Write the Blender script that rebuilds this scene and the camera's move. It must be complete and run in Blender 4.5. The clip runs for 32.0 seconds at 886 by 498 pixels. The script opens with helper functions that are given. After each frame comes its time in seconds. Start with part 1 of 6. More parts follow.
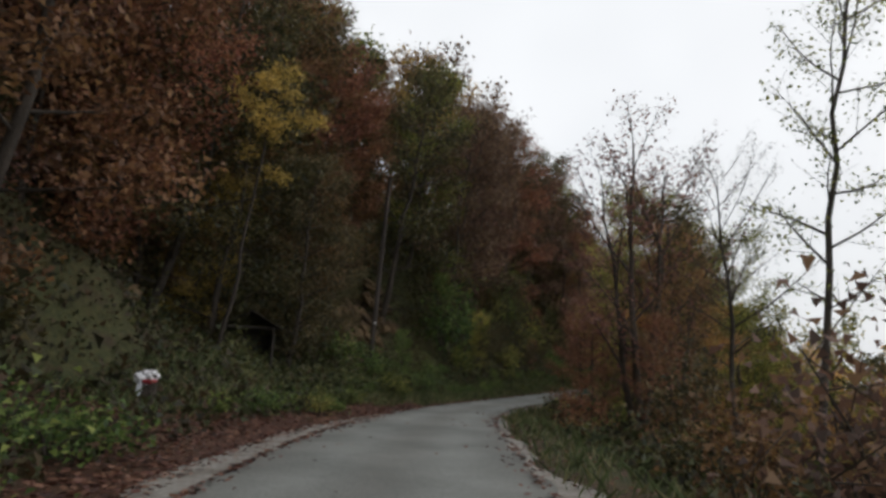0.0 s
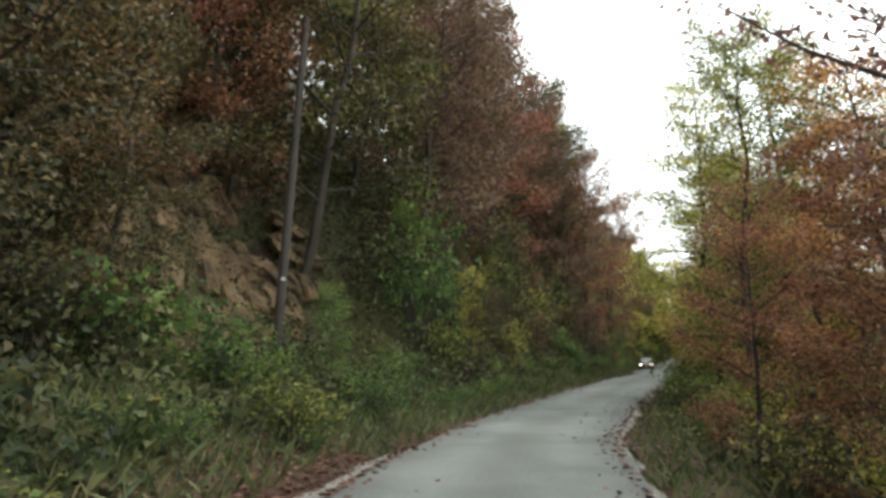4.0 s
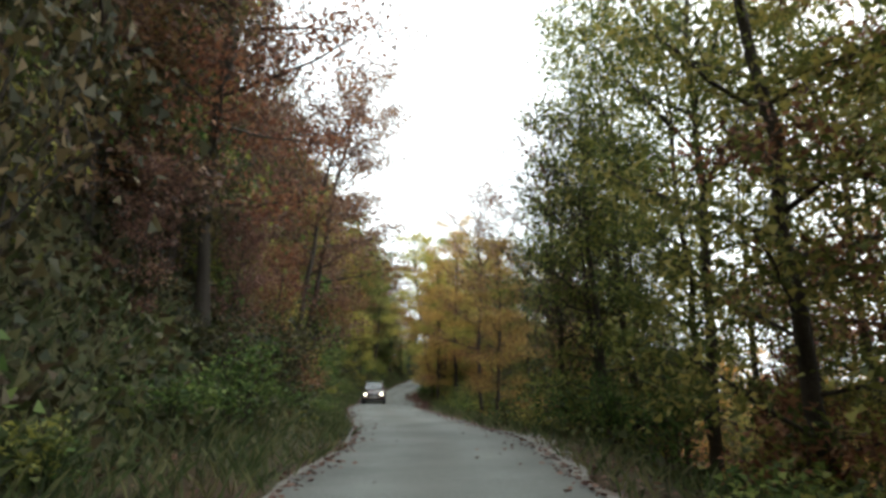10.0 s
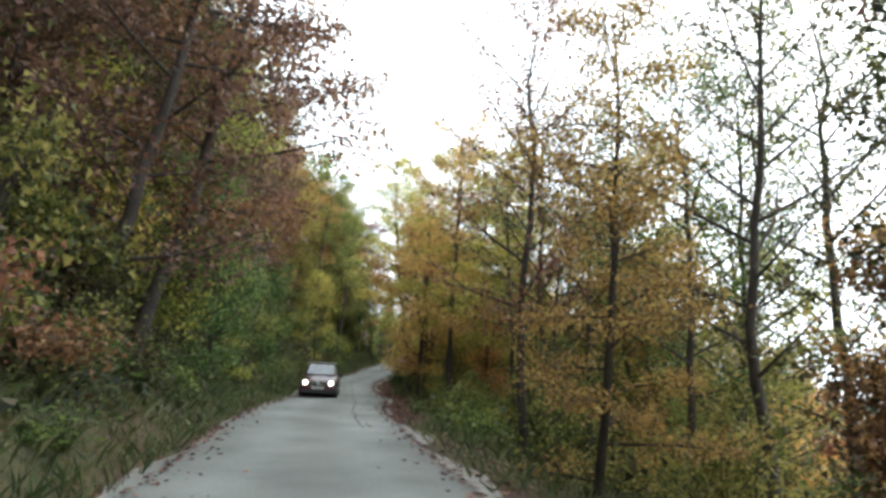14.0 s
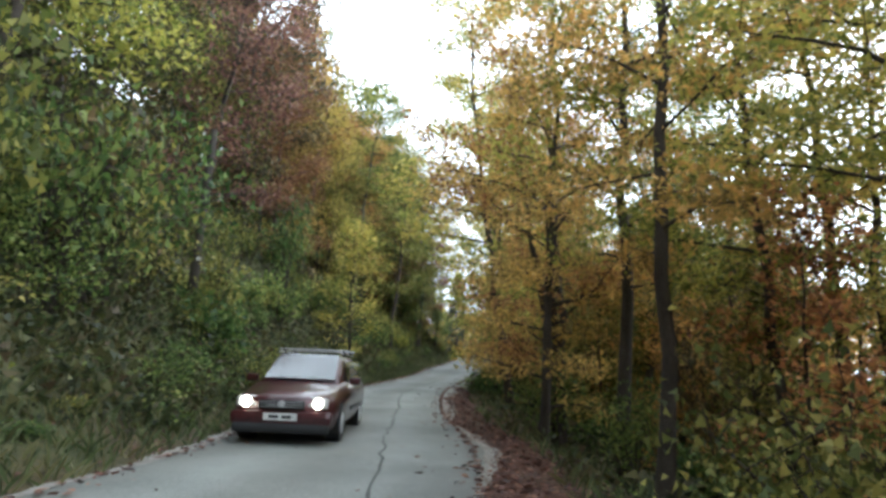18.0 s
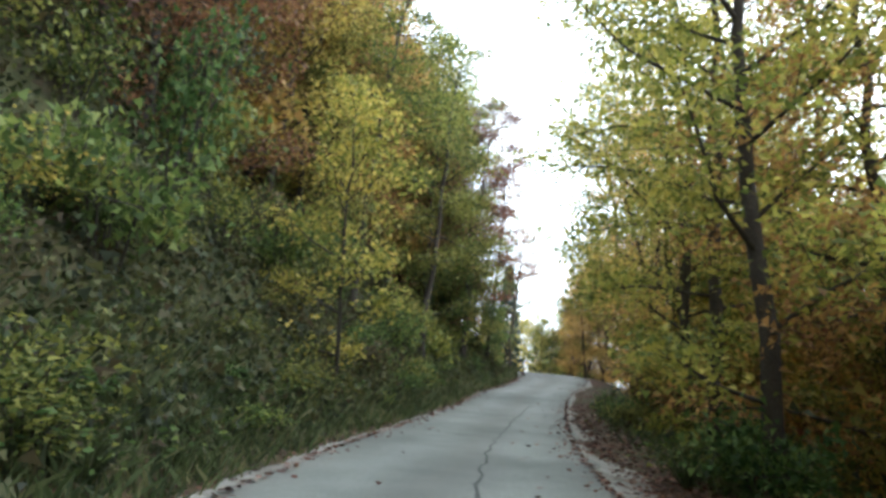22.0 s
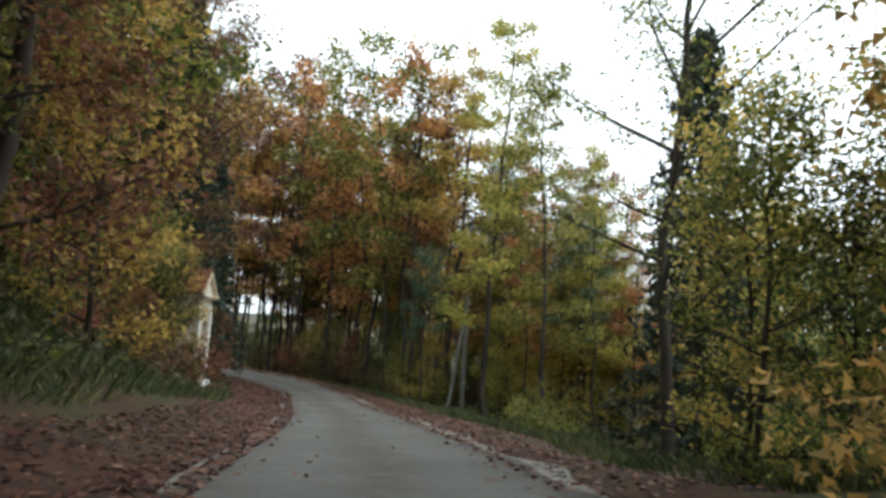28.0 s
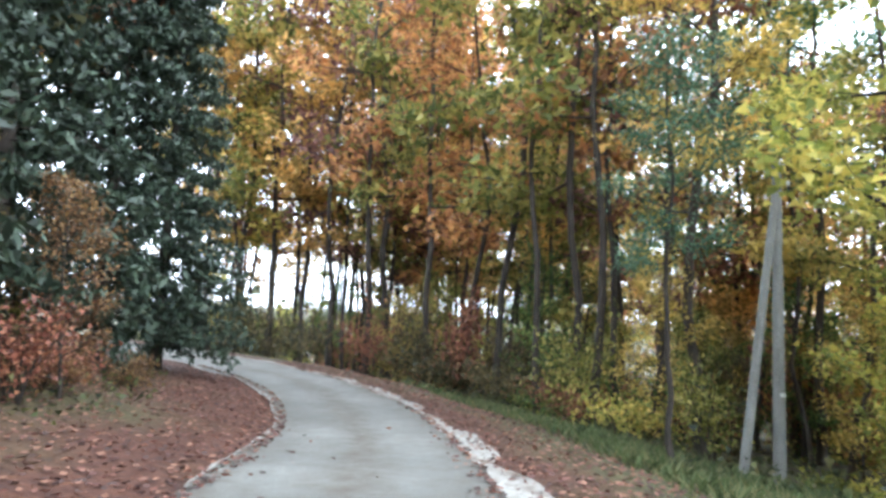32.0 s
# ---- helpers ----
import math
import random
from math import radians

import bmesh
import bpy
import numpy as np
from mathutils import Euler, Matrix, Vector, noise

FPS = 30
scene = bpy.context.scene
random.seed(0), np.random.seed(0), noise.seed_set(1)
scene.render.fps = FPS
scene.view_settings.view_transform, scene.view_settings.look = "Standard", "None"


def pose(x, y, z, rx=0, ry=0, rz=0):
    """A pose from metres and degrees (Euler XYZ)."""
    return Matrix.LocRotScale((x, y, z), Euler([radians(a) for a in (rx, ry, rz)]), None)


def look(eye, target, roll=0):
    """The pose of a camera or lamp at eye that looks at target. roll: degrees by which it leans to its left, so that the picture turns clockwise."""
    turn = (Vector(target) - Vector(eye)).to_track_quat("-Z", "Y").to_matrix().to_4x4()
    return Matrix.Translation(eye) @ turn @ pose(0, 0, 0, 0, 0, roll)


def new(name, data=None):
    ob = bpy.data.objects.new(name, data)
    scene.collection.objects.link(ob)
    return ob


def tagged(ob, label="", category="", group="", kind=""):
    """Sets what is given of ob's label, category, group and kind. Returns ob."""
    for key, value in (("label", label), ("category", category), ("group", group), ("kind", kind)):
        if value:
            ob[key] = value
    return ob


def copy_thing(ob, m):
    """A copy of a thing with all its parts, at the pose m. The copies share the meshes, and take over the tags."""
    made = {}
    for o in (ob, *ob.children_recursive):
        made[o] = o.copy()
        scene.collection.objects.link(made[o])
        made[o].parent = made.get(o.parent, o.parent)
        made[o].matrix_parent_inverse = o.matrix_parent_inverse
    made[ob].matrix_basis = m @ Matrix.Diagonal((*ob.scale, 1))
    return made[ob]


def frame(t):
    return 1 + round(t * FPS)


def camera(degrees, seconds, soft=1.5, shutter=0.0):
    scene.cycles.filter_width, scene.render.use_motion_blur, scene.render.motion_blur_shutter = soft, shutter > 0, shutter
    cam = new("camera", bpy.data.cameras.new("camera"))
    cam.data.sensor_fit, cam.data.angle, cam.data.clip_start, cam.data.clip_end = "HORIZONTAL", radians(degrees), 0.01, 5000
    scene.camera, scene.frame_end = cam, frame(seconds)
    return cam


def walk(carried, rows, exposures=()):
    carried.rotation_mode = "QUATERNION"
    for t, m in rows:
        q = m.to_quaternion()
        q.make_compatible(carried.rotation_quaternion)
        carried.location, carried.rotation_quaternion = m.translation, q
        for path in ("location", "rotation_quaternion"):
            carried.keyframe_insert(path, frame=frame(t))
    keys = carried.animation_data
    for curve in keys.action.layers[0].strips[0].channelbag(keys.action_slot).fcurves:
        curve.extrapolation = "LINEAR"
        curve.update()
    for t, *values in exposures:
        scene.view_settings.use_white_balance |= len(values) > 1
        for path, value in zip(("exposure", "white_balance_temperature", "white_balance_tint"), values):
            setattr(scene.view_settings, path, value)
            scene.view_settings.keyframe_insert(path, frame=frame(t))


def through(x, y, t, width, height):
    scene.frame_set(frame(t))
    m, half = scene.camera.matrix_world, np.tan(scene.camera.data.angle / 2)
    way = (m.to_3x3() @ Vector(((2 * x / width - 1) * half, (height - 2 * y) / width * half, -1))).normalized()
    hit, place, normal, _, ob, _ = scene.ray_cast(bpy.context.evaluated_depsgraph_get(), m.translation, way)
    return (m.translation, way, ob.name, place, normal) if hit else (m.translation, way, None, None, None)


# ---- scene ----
# ---------------- camera and its way ----------------
cam = camera(73.0, 32.0, soft=3.2)
PATH = [
    (0.00, pose(0.00, 0.00, 1.25, 101.41, -2.45, -0.49)),
    (0.50, pose(-0.06, 1.35, 1.25, 101.71, -2.25, -0.45)),
    (1.00, pose(-0.12, 2.76, 1.26, 101.62, -2.00, -0.71)),
    (1.50, pose(-0.19, 4.38, 1.24, 101.34, -1.41, -1.10)),
    (2.00, pose(-0.21, 6.22, 1.24, 100.98, -0.60, -2.06)),
    (2.50, pose(-0.20, 8.19, 1.24, 101.41, 0.07, -2.84)),
    (2.90, pose(-0.25, 9.87, 1.23, 101.51, 0.43, -3.09)),
    (3.30, pose(-0.27, 11.68, 1.22, 101.29, 0.53, -3.00)),
    (3.70, pose(-0.22, 13.66, 1.20, 100.98, 0.43, -3.18)),
    (4.10, pose(-0.07, 15.82, 1.18, 100.81, 0.23, -4.26)),
    (4.50, pose(0.17, 18.15, 1.14, 101.00, -0.00, -6.84)),
    (5.00, pose(0.63, 21.22, 1.09, 101.57, -0.26, -11.27)),
    (5.50, pose(1.44, 24.53, 1.04, 101.94, -0.30, -16.88)),
    (6.00, pose(2.47, 27.71, 1.03, 101.85, -0.23, -21.54)),
    (6.50, pose(3.64, 30.50, 1.03, 101.48, -0.05, -24.66)),
    (7.00, pose(4.92, 33.41, 1.06, 101.87, 0.37, -26.41)),
    (7.50, pose(6.22, 36.17, 1.10, 102.07, 0.95, -27.93)),
    (8.00, pose(7.44, 38.61, 1.14, 102.10, 1.84, -28.88)),
    (8.50, pose(8.67, 41.10, 1.18, 102.92, 1.91, -29.88)),
    (9.00, pose(9.92, 43.48, 1.24, 103.01, 1.73, -30.02)),
    (9.50, pose(11.08, 45.75, 1.28, 103.45, 0.86, -29.67)),
    (10.00, pose(12.11, 47.78, 1.33, 103.02, 0.52, -30.03)),
    (10.50, pose(13.15, 49.87, 1.38, 103.29, 0.21, -30.59)),
    (11.00, pose(14.21, 51.80, 1.45, 103.07, 0.05, -30.82)),
    (11.50, pose(15.11, 53.53, 1.47, 102.60, -0.02, -30.43)),
    (12.00, pose(16.02, 55.30, 1.51, 102.25, -0.24, -29.76)),
    (12.50, pose(16.87, 56.99, 1.53, 102.05, -0.83, -29.87)),
    (13.00, pose(17.66, 58.50, 1.55, 101.80, -1.20, -30.64)),
    (13.50, pose(18.54, 60.04, 1.55, 101.84, -1.73, -31.65)),
    (13.90, pose(19.25, 61.29, 1.54, 101.81, -2.40, -32.42)),
    (14.30, pose(19.96, 62.56, 1.53, 101.72, -3.33, -33.02)),
    (14.70, pose(20.71, 63.93, 1.53, 101.61, -4.19, -33.29)),
    (15.10, pose(21.54, 65.48, 1.52, 101.53, -4.66, -33.05)),
    (15.50, pose(22.47, 67.24, 1.52, 101.53, -4.41, -32.15)),
    (16.00, pose(23.73, 69.64, 1.51, 101.61, -3.51, -30.53)),
    (16.50, pose(24.68, 71.66, 1.51, 100.93, -2.20, -29.45)),
    (17.00, pose(25.66, 73.72, 1.52, 101.62, -1.84, -28.16)),
    (17.50, pose(26.56, 75.64, 1.50, 101.50, -1.90, -26.85)),
    (18.00, pose(27.29, 77.41, 1.48, 101.63, -2.45, -26.14)),
    (18.50, pose(28.05, 79.22, 1.52, 101.59, -2.21, -25.79)),
    (19.00, pose(28.87, 81.02, 1.47, 100.72, -1.07, -25.87)),
    (19.50, pose(29.54, 82.69, 1.48, 101.53, -0.37, -25.83)),
    (20.00, pose(30.26, 84.53, 1.47, 102.72, -1.15, -23.86)),
    (20.50, pose(30.89, 86.54, 1.52, 102.61, -2.57, -21.18)),
    (21.00, pose(31.54, 88.68, 1.54, 102.58, -3.28, -20.09)),
    (21.50, pose(32.23, 90.78, 1.61, 103.02, -3.46, -21.34)),
    (22.00, pose(33.14, 93.13, 1.64, 103.28, -4.02, -23.79)),
    (22.50, pose(34.20, 95.63, 1.73, 103.17, -4.15, -26.78)),
    (23.00, pose(35.37, 98.00, 1.81, 103.41, -4.04, -29.41)),
    (23.50, pose(36.81, 100.51, 1.91, 103.01, -3.57, -31.77)),
    (24.00, pose(38.40, 103.15, 1.93, 103.93, -3.03, -33.40)),
    (24.50, pose(39.95, 105.53, 2.08, 104.59, -3.57, -34.23)),
    (25.00, pose(41.51, 108.03, 2.20, 105.14, -4.02, -35.04)),
    (25.50, pose(43.07, 110.34, 2.34, 105.50, -4.35, -35.92)),
    (26.00, pose(44.60, 112.59, 2.53, 105.55, -4.28, -36.73)),
    (26.50, pose(45.90, 114.49, 2.68, 105.71, -3.88, -37.67)),
    (26.90, pose(47.42, 116.13, 2.97, 104.56, -3.82, -32.57)),
    (27.30, pose(49.50, 117.96, 3.33, 101.83, -3.68, -20.42)),
    (27.70, pose(51.56, 119.95, 3.83, 98.58, -3.50, -5.92)),
    (28.10, pose(53.00, 122.05, 4.19, 95.85, -3.36, 6.23)),
    (28.50, pose(53.24, 124.20, 4.27, 94.70, -3.30, 11.33)),
    (29.00, pose(52.51, 127.02, 3.90, 95.00, -3.20, 11.63)),
    (29.50, pose(51.79, 129.84, 3.55, 95.30, -2.71, 12.04)),
    (30.00, pose(51.05, 132.58, 3.23, 95.40, -2.31, 12.25)),
    (30.50, pose(50.26, 135.52, 2.86, 95.50, -2.42, 12.75)),
    (31.00, pose(49.39, 138.48, 2.51, 95.60, -2.53, 13.05)),
    (31.50, pose(48.59, 141.47, 2.13, 95.60, -2.74, 13.64)),
    (32.00, pose(47.76, 144.33, 1.78, 95.60, -2.45, 14.45)),
]
EXPOSURES = [(0.0, -0.45, 6400, 9), (1.0, -0.42, 6354, 9), (2.0, 0.21, 6360, 9), (2.5, 0.47, 6388, 8), (4.5, 1.00, 6300, 0), (7.0, 0.83, 5850, 1), (10.0, 0.91, 6200, 1), (12.0, 1.04, 6249, 1), (13.5, 1.21, 6012, 2), (15.5, 1.54, 5750, 2), (17.5, 1.50, 5600, 3), (19.0, 1.78, 5850, 2), (20.5, 1.85, 5850, 1), (22.0, 1.63, 5650, 1), (24.0, 1.35, 6080, 1), (26.0, 0.84, 6300, 2), (26.5, 0.72, 6300, 2), (28.5, 0.55, 5900, 1), (30.0, 1.08, 5550, 3), (31.0, 1.58, 5250, 4), (32.0, 2.42, 5450, 5)]
walk(cam, PATH, EXPOSURES)

# ---------------- world and light: overcast autumn day ----------------
world = bpy.data.worlds.new("overcast_sky")
scene.world = world
world.use_nodes = True
wn = world.node_tree.nodes
wl = world.node_tree.links
sky = wn.new("ShaderNodeTexSky")
sky.sky_type = "NISHITA"
sky.sun_disc = False
sky.sun_elevation = radians(38)
sky.sun_rotation = radians(70)
sky.dust_density = 6.0
sky.air_density = 1.0
cloud = wn.new("ShaderNodeTexNoise")
cloud.inputs["Scale"].default_value = 1.6
cloud.inputs["Detail"].default_value = 3.0
cramp = wn.new("ShaderNodeValToRGB")
cramp.color_ramp.elements[0].position = 0.3
cramp.color_ramp.elements[0].color = (11.0, 11.2, 11.6, 1)
cramp.color_ramp.elements[1].position = 0.7
cramp.color_ramp.elements[1].color = (14.5, 14.6, 14.8, 1)
wl.new(cloud.outputs["Fac"], cramp.inputs["Fac"])
cover = wn.new("ShaderNodeMixRGB")
cover.inputs["Fac"].default_value = 0.88
wl.new(sky.outputs["Color"], cover.inputs["Color1"])
wl.new(cramp.outputs["Color"], cover.inputs["Color2"])
wl.new(cover.outputs["Color"], wn["Background"].inputs["Color"])
wn["Background"].inputs["Strength"].default_value = 0.1

sun = new("sun", bpy.data.lights.new("sun", "SUN"))
sun.data.energy = 0.5
sun.data.angle = radians(25)
sun.data.color = (1.0, 0.96, 0.9)
sun.matrix_world = look((30, -10, 40), (0, 0, 0))

# ---------------- materials ----------------


def mat(name, rough=0.9, metal=0.0):
    m = bpy.data.materials.new(name)
    m.use_nodes = True
    nt = m.node_tree
    b = nt.nodes["Principled BSDF"]
    b.inputs["Roughness"].default_value = rough
    b.inputs["Metallic"].default_value = metal
    return m, nt, b


def ramp_node(nt, stops):
    r = nt.nodes.new("ShaderNodeValToRGB")
    el = r.color_ramp.elements
    while len(el) < len(stops):
        el.new(0.5)
    for e, (p, c) in zip(el, stops):
        e.position = p
        e.color = (*c, 1)
    return r


def noise_node(nt, scale, detail=4.0, rough=0.55, coords="Object"):
    tc = nt.nodes.new("ShaderNodeTexCoord")
    n = nt.nodes.new("ShaderNodeTexNoise")
    n.inputs["Scale"].default_value = scale
    n.inputs["Detail"].default_value = detail
    n.inputs["Roughness"].default_value = rough
    nt.links.new(tc.outputs[coords], n.inputs["Vector"])
    return n


def mixed(nt, fac, a, b, kind="MIX"):
    x = nt.nodes.new("ShaderNodeMixRGB")
    x.blend_type = kind
    for sock, v in zip(("Fac", "Color1", "Color2"), (fac, a, b)):
        if isinstance(v, (int, float)):
            x.inputs[sock].default_value = v
        elif isinstance(v, tuple):
            x.inputs[sock].default_value = (*v, 1)
        else:
            nt.links.new(v, x.inputs[sock])
    return x.outputs["Color"]


def bumped(nt, b, height, strength=0.4, distance=0.02):
    n = nt.nodes.new("ShaderNodeBump")
    n.inputs["Strength"].default_value = strength
    n.inputs["Distance"].default_value = distance
    nt.links.new(height, n.inputs["Height"])
    nt.links.new(n.outputs["Normal"], b.inputs["Normal"])


def surface(name, stops, scale, fine, rough=0.9, metal=0.0, bump=0.4, dist=0.02, coords="Object"):
    """A two-scale material: patches by the ramp, fine grain by a second noise, and relief."""
    m, nt, b = mat(name, rough, metal)
    big = noise_node(nt, scale, 5.0, 0.6, coords)
    small = noise_node(nt, fine, 3.0, 0.6, coords)
    r = ramp_node(nt, stops)
    nt.links.new(big.outputs["Fac"], r.inputs["Fac"])
    g = ramp_node(nt, [(0.25, (0.55, 0.55, 0.55)), (0.75, (1.25, 1.25, 1.25))])
    nt.links.new(small.outputs["Fac"], g.inputs["Fac"])
    nt.links.new(mixed(nt, 1.0, r.outputs["Color"], g.outputs["Color"], "MULTIPLY"), b.inputs["Base Color"])
    bumped(nt, b, small.outputs["Fac"], bump, dist)
    return m


def leaf_material(name, colours, through=0.35, spread=1.0):
    """Leaves: every leaf takes its own colour from the ramp, every plant its own shift; some light passes through."""
    m = bpy.data.materials.new(name)
    m.use_nodes = True
    nt = m.node_tree
    b = nt.nodes["Principled BSDF"]
    geo = nt.nodes.new("ShaderNodeNewGeometry")
    info = nt.nodes.new("ShaderNodeObjectInfo")
    patch = noise_node(nt, 0.55, 2.0)
    n = len(colours)
    r = ramp_node(nt, [((k + 0.5) / n, c) for k, c in enumerate(colours)])
    a = nt.nodes.new("ShaderNodeMath")
    a.operation = "MULTIPLY_ADD"
    nt.links.new(patch.outputs["Fac"], a.inputs[0])
    a.inputs[1].default_value = 1.0
    a.inputs[2].default_value = -0.5
    c = nt.nodes.new("ShaderNodeMath")
    c.operation = "ADD"
    nt.links.new(geo.outputs["Random Per Island"], c.inputs[0])
    nt.links.new(a.outputs[0], c.inputs[1])
    nt.links.new(c.outputs[0], r.inputs["Fac"])
    hsv = nt.nodes.new("ShaderNodeHueSaturation")
    hm = nt.nodes.new("ShaderNodeMapRange")
    hm.inputs["To Min"].default_value = 0.5 - 0.022 * spread
    hm.inputs["To Max"].default_value = 0.5 + 0.022 * spread
    nt.links.new(info.outputs["Random"], hm.inputs["Value"])
    nt.links.new(hm.outputs["Result"], hsv.inputs["Hue"])
    vm = nt.nodes.new("ShaderNodeMapRange")
    vm.inputs["To Min"].default_value = 1.45
    vm.inputs["To Max"].default_value = 0.95
    nt.links.new(info.outputs["Random"], vm.inputs["Value"])
    nt.links.new(vm.outputs["Result"], hsv.inputs["Value"])
    hsv.inputs["Saturation"].default_value = 0.84
    nt.links.new(r.outputs["Color"], hsv.inputs["Color"])
    nt.links.new(hsv.outputs["Color"], b.inputs["Base Color"])
    b.inputs["Roughness"].default_value = 0.6
    t = nt.nodes.new("ShaderNodeBsdfTranslucent")
    nt.links.new(hsv.outputs["Color"], t.inputs["Color"])
    s = nt.nodes.new("ShaderNodeMixShader")
    s.inputs["Fac"].default_value = through
    nt.links.new(b.outputs["BSDF"], s.inputs[1])
    nt.links.new(t.outputs["BSDF"], s.inputs[2])
    nt.links.new(s.outputs["Shader"], nt.nodes["Material Output"].inputs["Surface"])
    return m


LEAF = {
    "green": leaf_material("leaf_green", [(0.04, 0.08, 0.012), (0.075, 0.14, 0.018), (0.13, 0.21, 0.025), (0.22, 0.28, 0.035)], 0.5),
    "olive": leaf_material("leaf_olive", [(0.06, 0.085, 0.012), (0.13, 0.155, 0.018), (0.22, 0.22, 0.022), (0.36, 0.32, 0.03)], 0.5),
    "yellow": leaf_material("leaf_yellow", [(0.15, 0.18, 0.015), (0.3, 0.3, 0.018), (0.45, 0.39, 0.02), (0.6, 0.46, 0.025)], 0.5),
    "gold": leaf_material("leaf_gold", [(0.2, 0.15, 0.014), (0.38, 0.26, 0.016), (0.54, 0.33, 0.018), (0.66, 0.42, 0.022)], 0.5),
    "orange": leaf_material("leaf_orange", [(0.17, 0.08, 0.014), (0.33, 0.15, 0.016), (0.46, 0.21, 0.018), (0.55, 0.3, 0.024)], 0.5),
    "rust": leaf_material("leaf_rust", [(0.09, 0.036, 0.014), (0.17, 0.065, 0.018), (0.25, 0.09, 0.024), (0.32, 0.14, 0.03)], 0.4),
    "purple": leaf_material("leaf_brown_purple", [(0.08, 0.042, 0.03), (0.14, 0.065, 0.045), (0.2, 0.09, 0.055), (0.26, 0.13, 0.055)], 0.4),
    "umber": leaf_material("leaf_dark_olive", [(0.025, 0.03, 0.01), (0.05, 0.05, 0.014), (0.09, 0.075, 0.018), (0.15, 0.11, 0.025)], 0.35),
    "conifer": leaf_material("conifer_needles", [(0.014, 0.026, 0.014), (0.024, 0.042, 0.022), (0.036, 0.06, 0.03)], 0.1),
    "pine": leaf_material("pine_needles", [(0.06, 0.12, 0.05), (0.1, 0.18, 0.08), (0.15, 0.24, 0.12)], 0.25),
}
LITTER = leaf_material("fallen_leaves", [(0.03, 0.01, 0.006), (0.075, 0.021, 0.01), (0.115, 0.034, 0.015), (0.19, 0.08, 0.035)], 0.1)
GRASS = leaf_material("grass_blades", [(0.04, 0.06, 0.015), (0.07, 0.1, 0.02), (0.11, 0.14, 0.035), (0.19, 0.17, 0.06)], 0.3)
BARK = surface("bark", [(0.3, (0.035, 0.028, 0.022)), (0.6, (0.075, 0.06, 0.048)), (0.8, (0.12, 0.11, 0.09))], 1.4, 30, 0.95, bump=0.8, dist=0.03)
def asphalt_material():
    """Grey asphalt: patches, grain, polished wheel tracks, a browner middle strip, and, on the forest stretch, brown
    for leaf mud and canopy shade.
    """
    m, nt, b = mat("worn_asphalt", 0.82)
    big = noise_node(nt, 0.4, 5.0, 0.6)
    small = noise_node(nt, 45, 3.0, 0.6)
    spots = noise_node(nt, 3.2, 4.0, 0.7)
    r = ramp_node(nt, [(0.3, (0.135, 0.14, 0.13)), (0.5, (0.2, 0.205, 0.19)), (0.7, (0.26, 0.265, 0.245))])
    nt.links.new(big.outputs["Fac"], r.inputs["Fac"])
    g = ramp_node(nt, [(0.25, (0.6, 0.6, 0.6)), (0.75, (1.25, 1.25, 1.25))])
    nt.links.new(small.outputs["Fac"], g.inputs["Fac"])
    base = mixed(nt, 1.0, r.outputs["Color"], g.outputs["Color"], "MULTIPLY")
    at = nt.nodes.new("ShaderNodeVertexColor")
    at.layer_name = "across"
    sep = nt.nodes.new("ShaderNodeSeparateColor")
    nt.links.new(at.outputs["Color"], sep.inputs["Color"])
    wob = nt.nodes.new("ShaderNodeMath")
    wob.operation = "MULTIPLY"
    wob.use_clamp = True
    nt.links.new(sep.outputs["Red"], wob.inputs[0])
    sp = ramp_node(nt, [(0.3, (0.15, 0.15, 0.15)), (0.7, (1.0, 1.0, 1.0))])
    nt.links.new(spots.outputs["Fac"], sp.inputs["Fac"])
    nt.links.new(sp.outputs["Color"], wob.inputs[1])
    dust = mixed(nt, wob.outputs[0], base, (0.1, 0.08, 0.06))
    worn = mixed(nt, sep.outputs["Green"], dust, mixed(nt, 1.0, dust, (1.16, 1.17, 1.18), "MULTIPLY"))
    # dark brown by the blue channel: leaf mud, and canopy shade put into the colour
    mud_and_shade = nt.nodes.new("ShaderNodeMath")
    mud_and_shade.operation = "MULTIPLY"
    nt.links.new(sep.outputs["Blue"], mud_and_shade.inputs[0])
    nt.links.new(spots.outputs["Fac"], mud_and_shade.inputs[1])
    worn = mixed(nt, mud_and_shade.outputs[0], worn, (0.06, 0.045, 0.03))
    nt.links.new(worn, b.inputs["Base Color"])
    bumped(nt, b, small.outputs["Fac"], 0.25, 0.008)
    return m


ASPHALT = asphalt_material()
GRAVEL = surface("pale_gravel", [(0.3, (0.16, 0.135, 0.11)), (0.52, (0.33, 0.31, 0.28)), (0.7, (0.13, 0.085, 0.06))], 1.3, 22, 0.95, bump=0.8, dist=0.03)
TAR = surface("dark_tar", [(0.3, (0.05, 0.05, 0.05)), (0.7, (0.09, 0.09, 0.085))], 3.0, 40, 0.8)
ROCK = surface("sandy_rock", [(0.3, (0.035, 0.025, 0.016)), (0.45, (0.11, 0.07, 0.035)), (0.58, (0.19, 0.125, 0.065)), (0.75, (0.26, 0.22, 0.16))], 0.9, 9, 0.95, bump=0.9, dist=0.08)
OLD_WOOD = surface("weathered_wood", [(0.3, (0.025, 0.02, 0.016)), (0.7, (0.06, 0.05, 0.042))], 2.0, 40, 0.9)
POLE_WOOD = surface("pole_wood", [(0.3, (0.04, 0.032, 0.027)), (0.7, (0.08, 0.065, 0.056))], 1.0, 40, 0.9)
POLE_GREY = surface("grey_pole_wood", [(0.3, (0.2, 0.195, 0.18)), (0.7, (0.32, 0.31, 0.29))], 1.0, 40, 0.9)


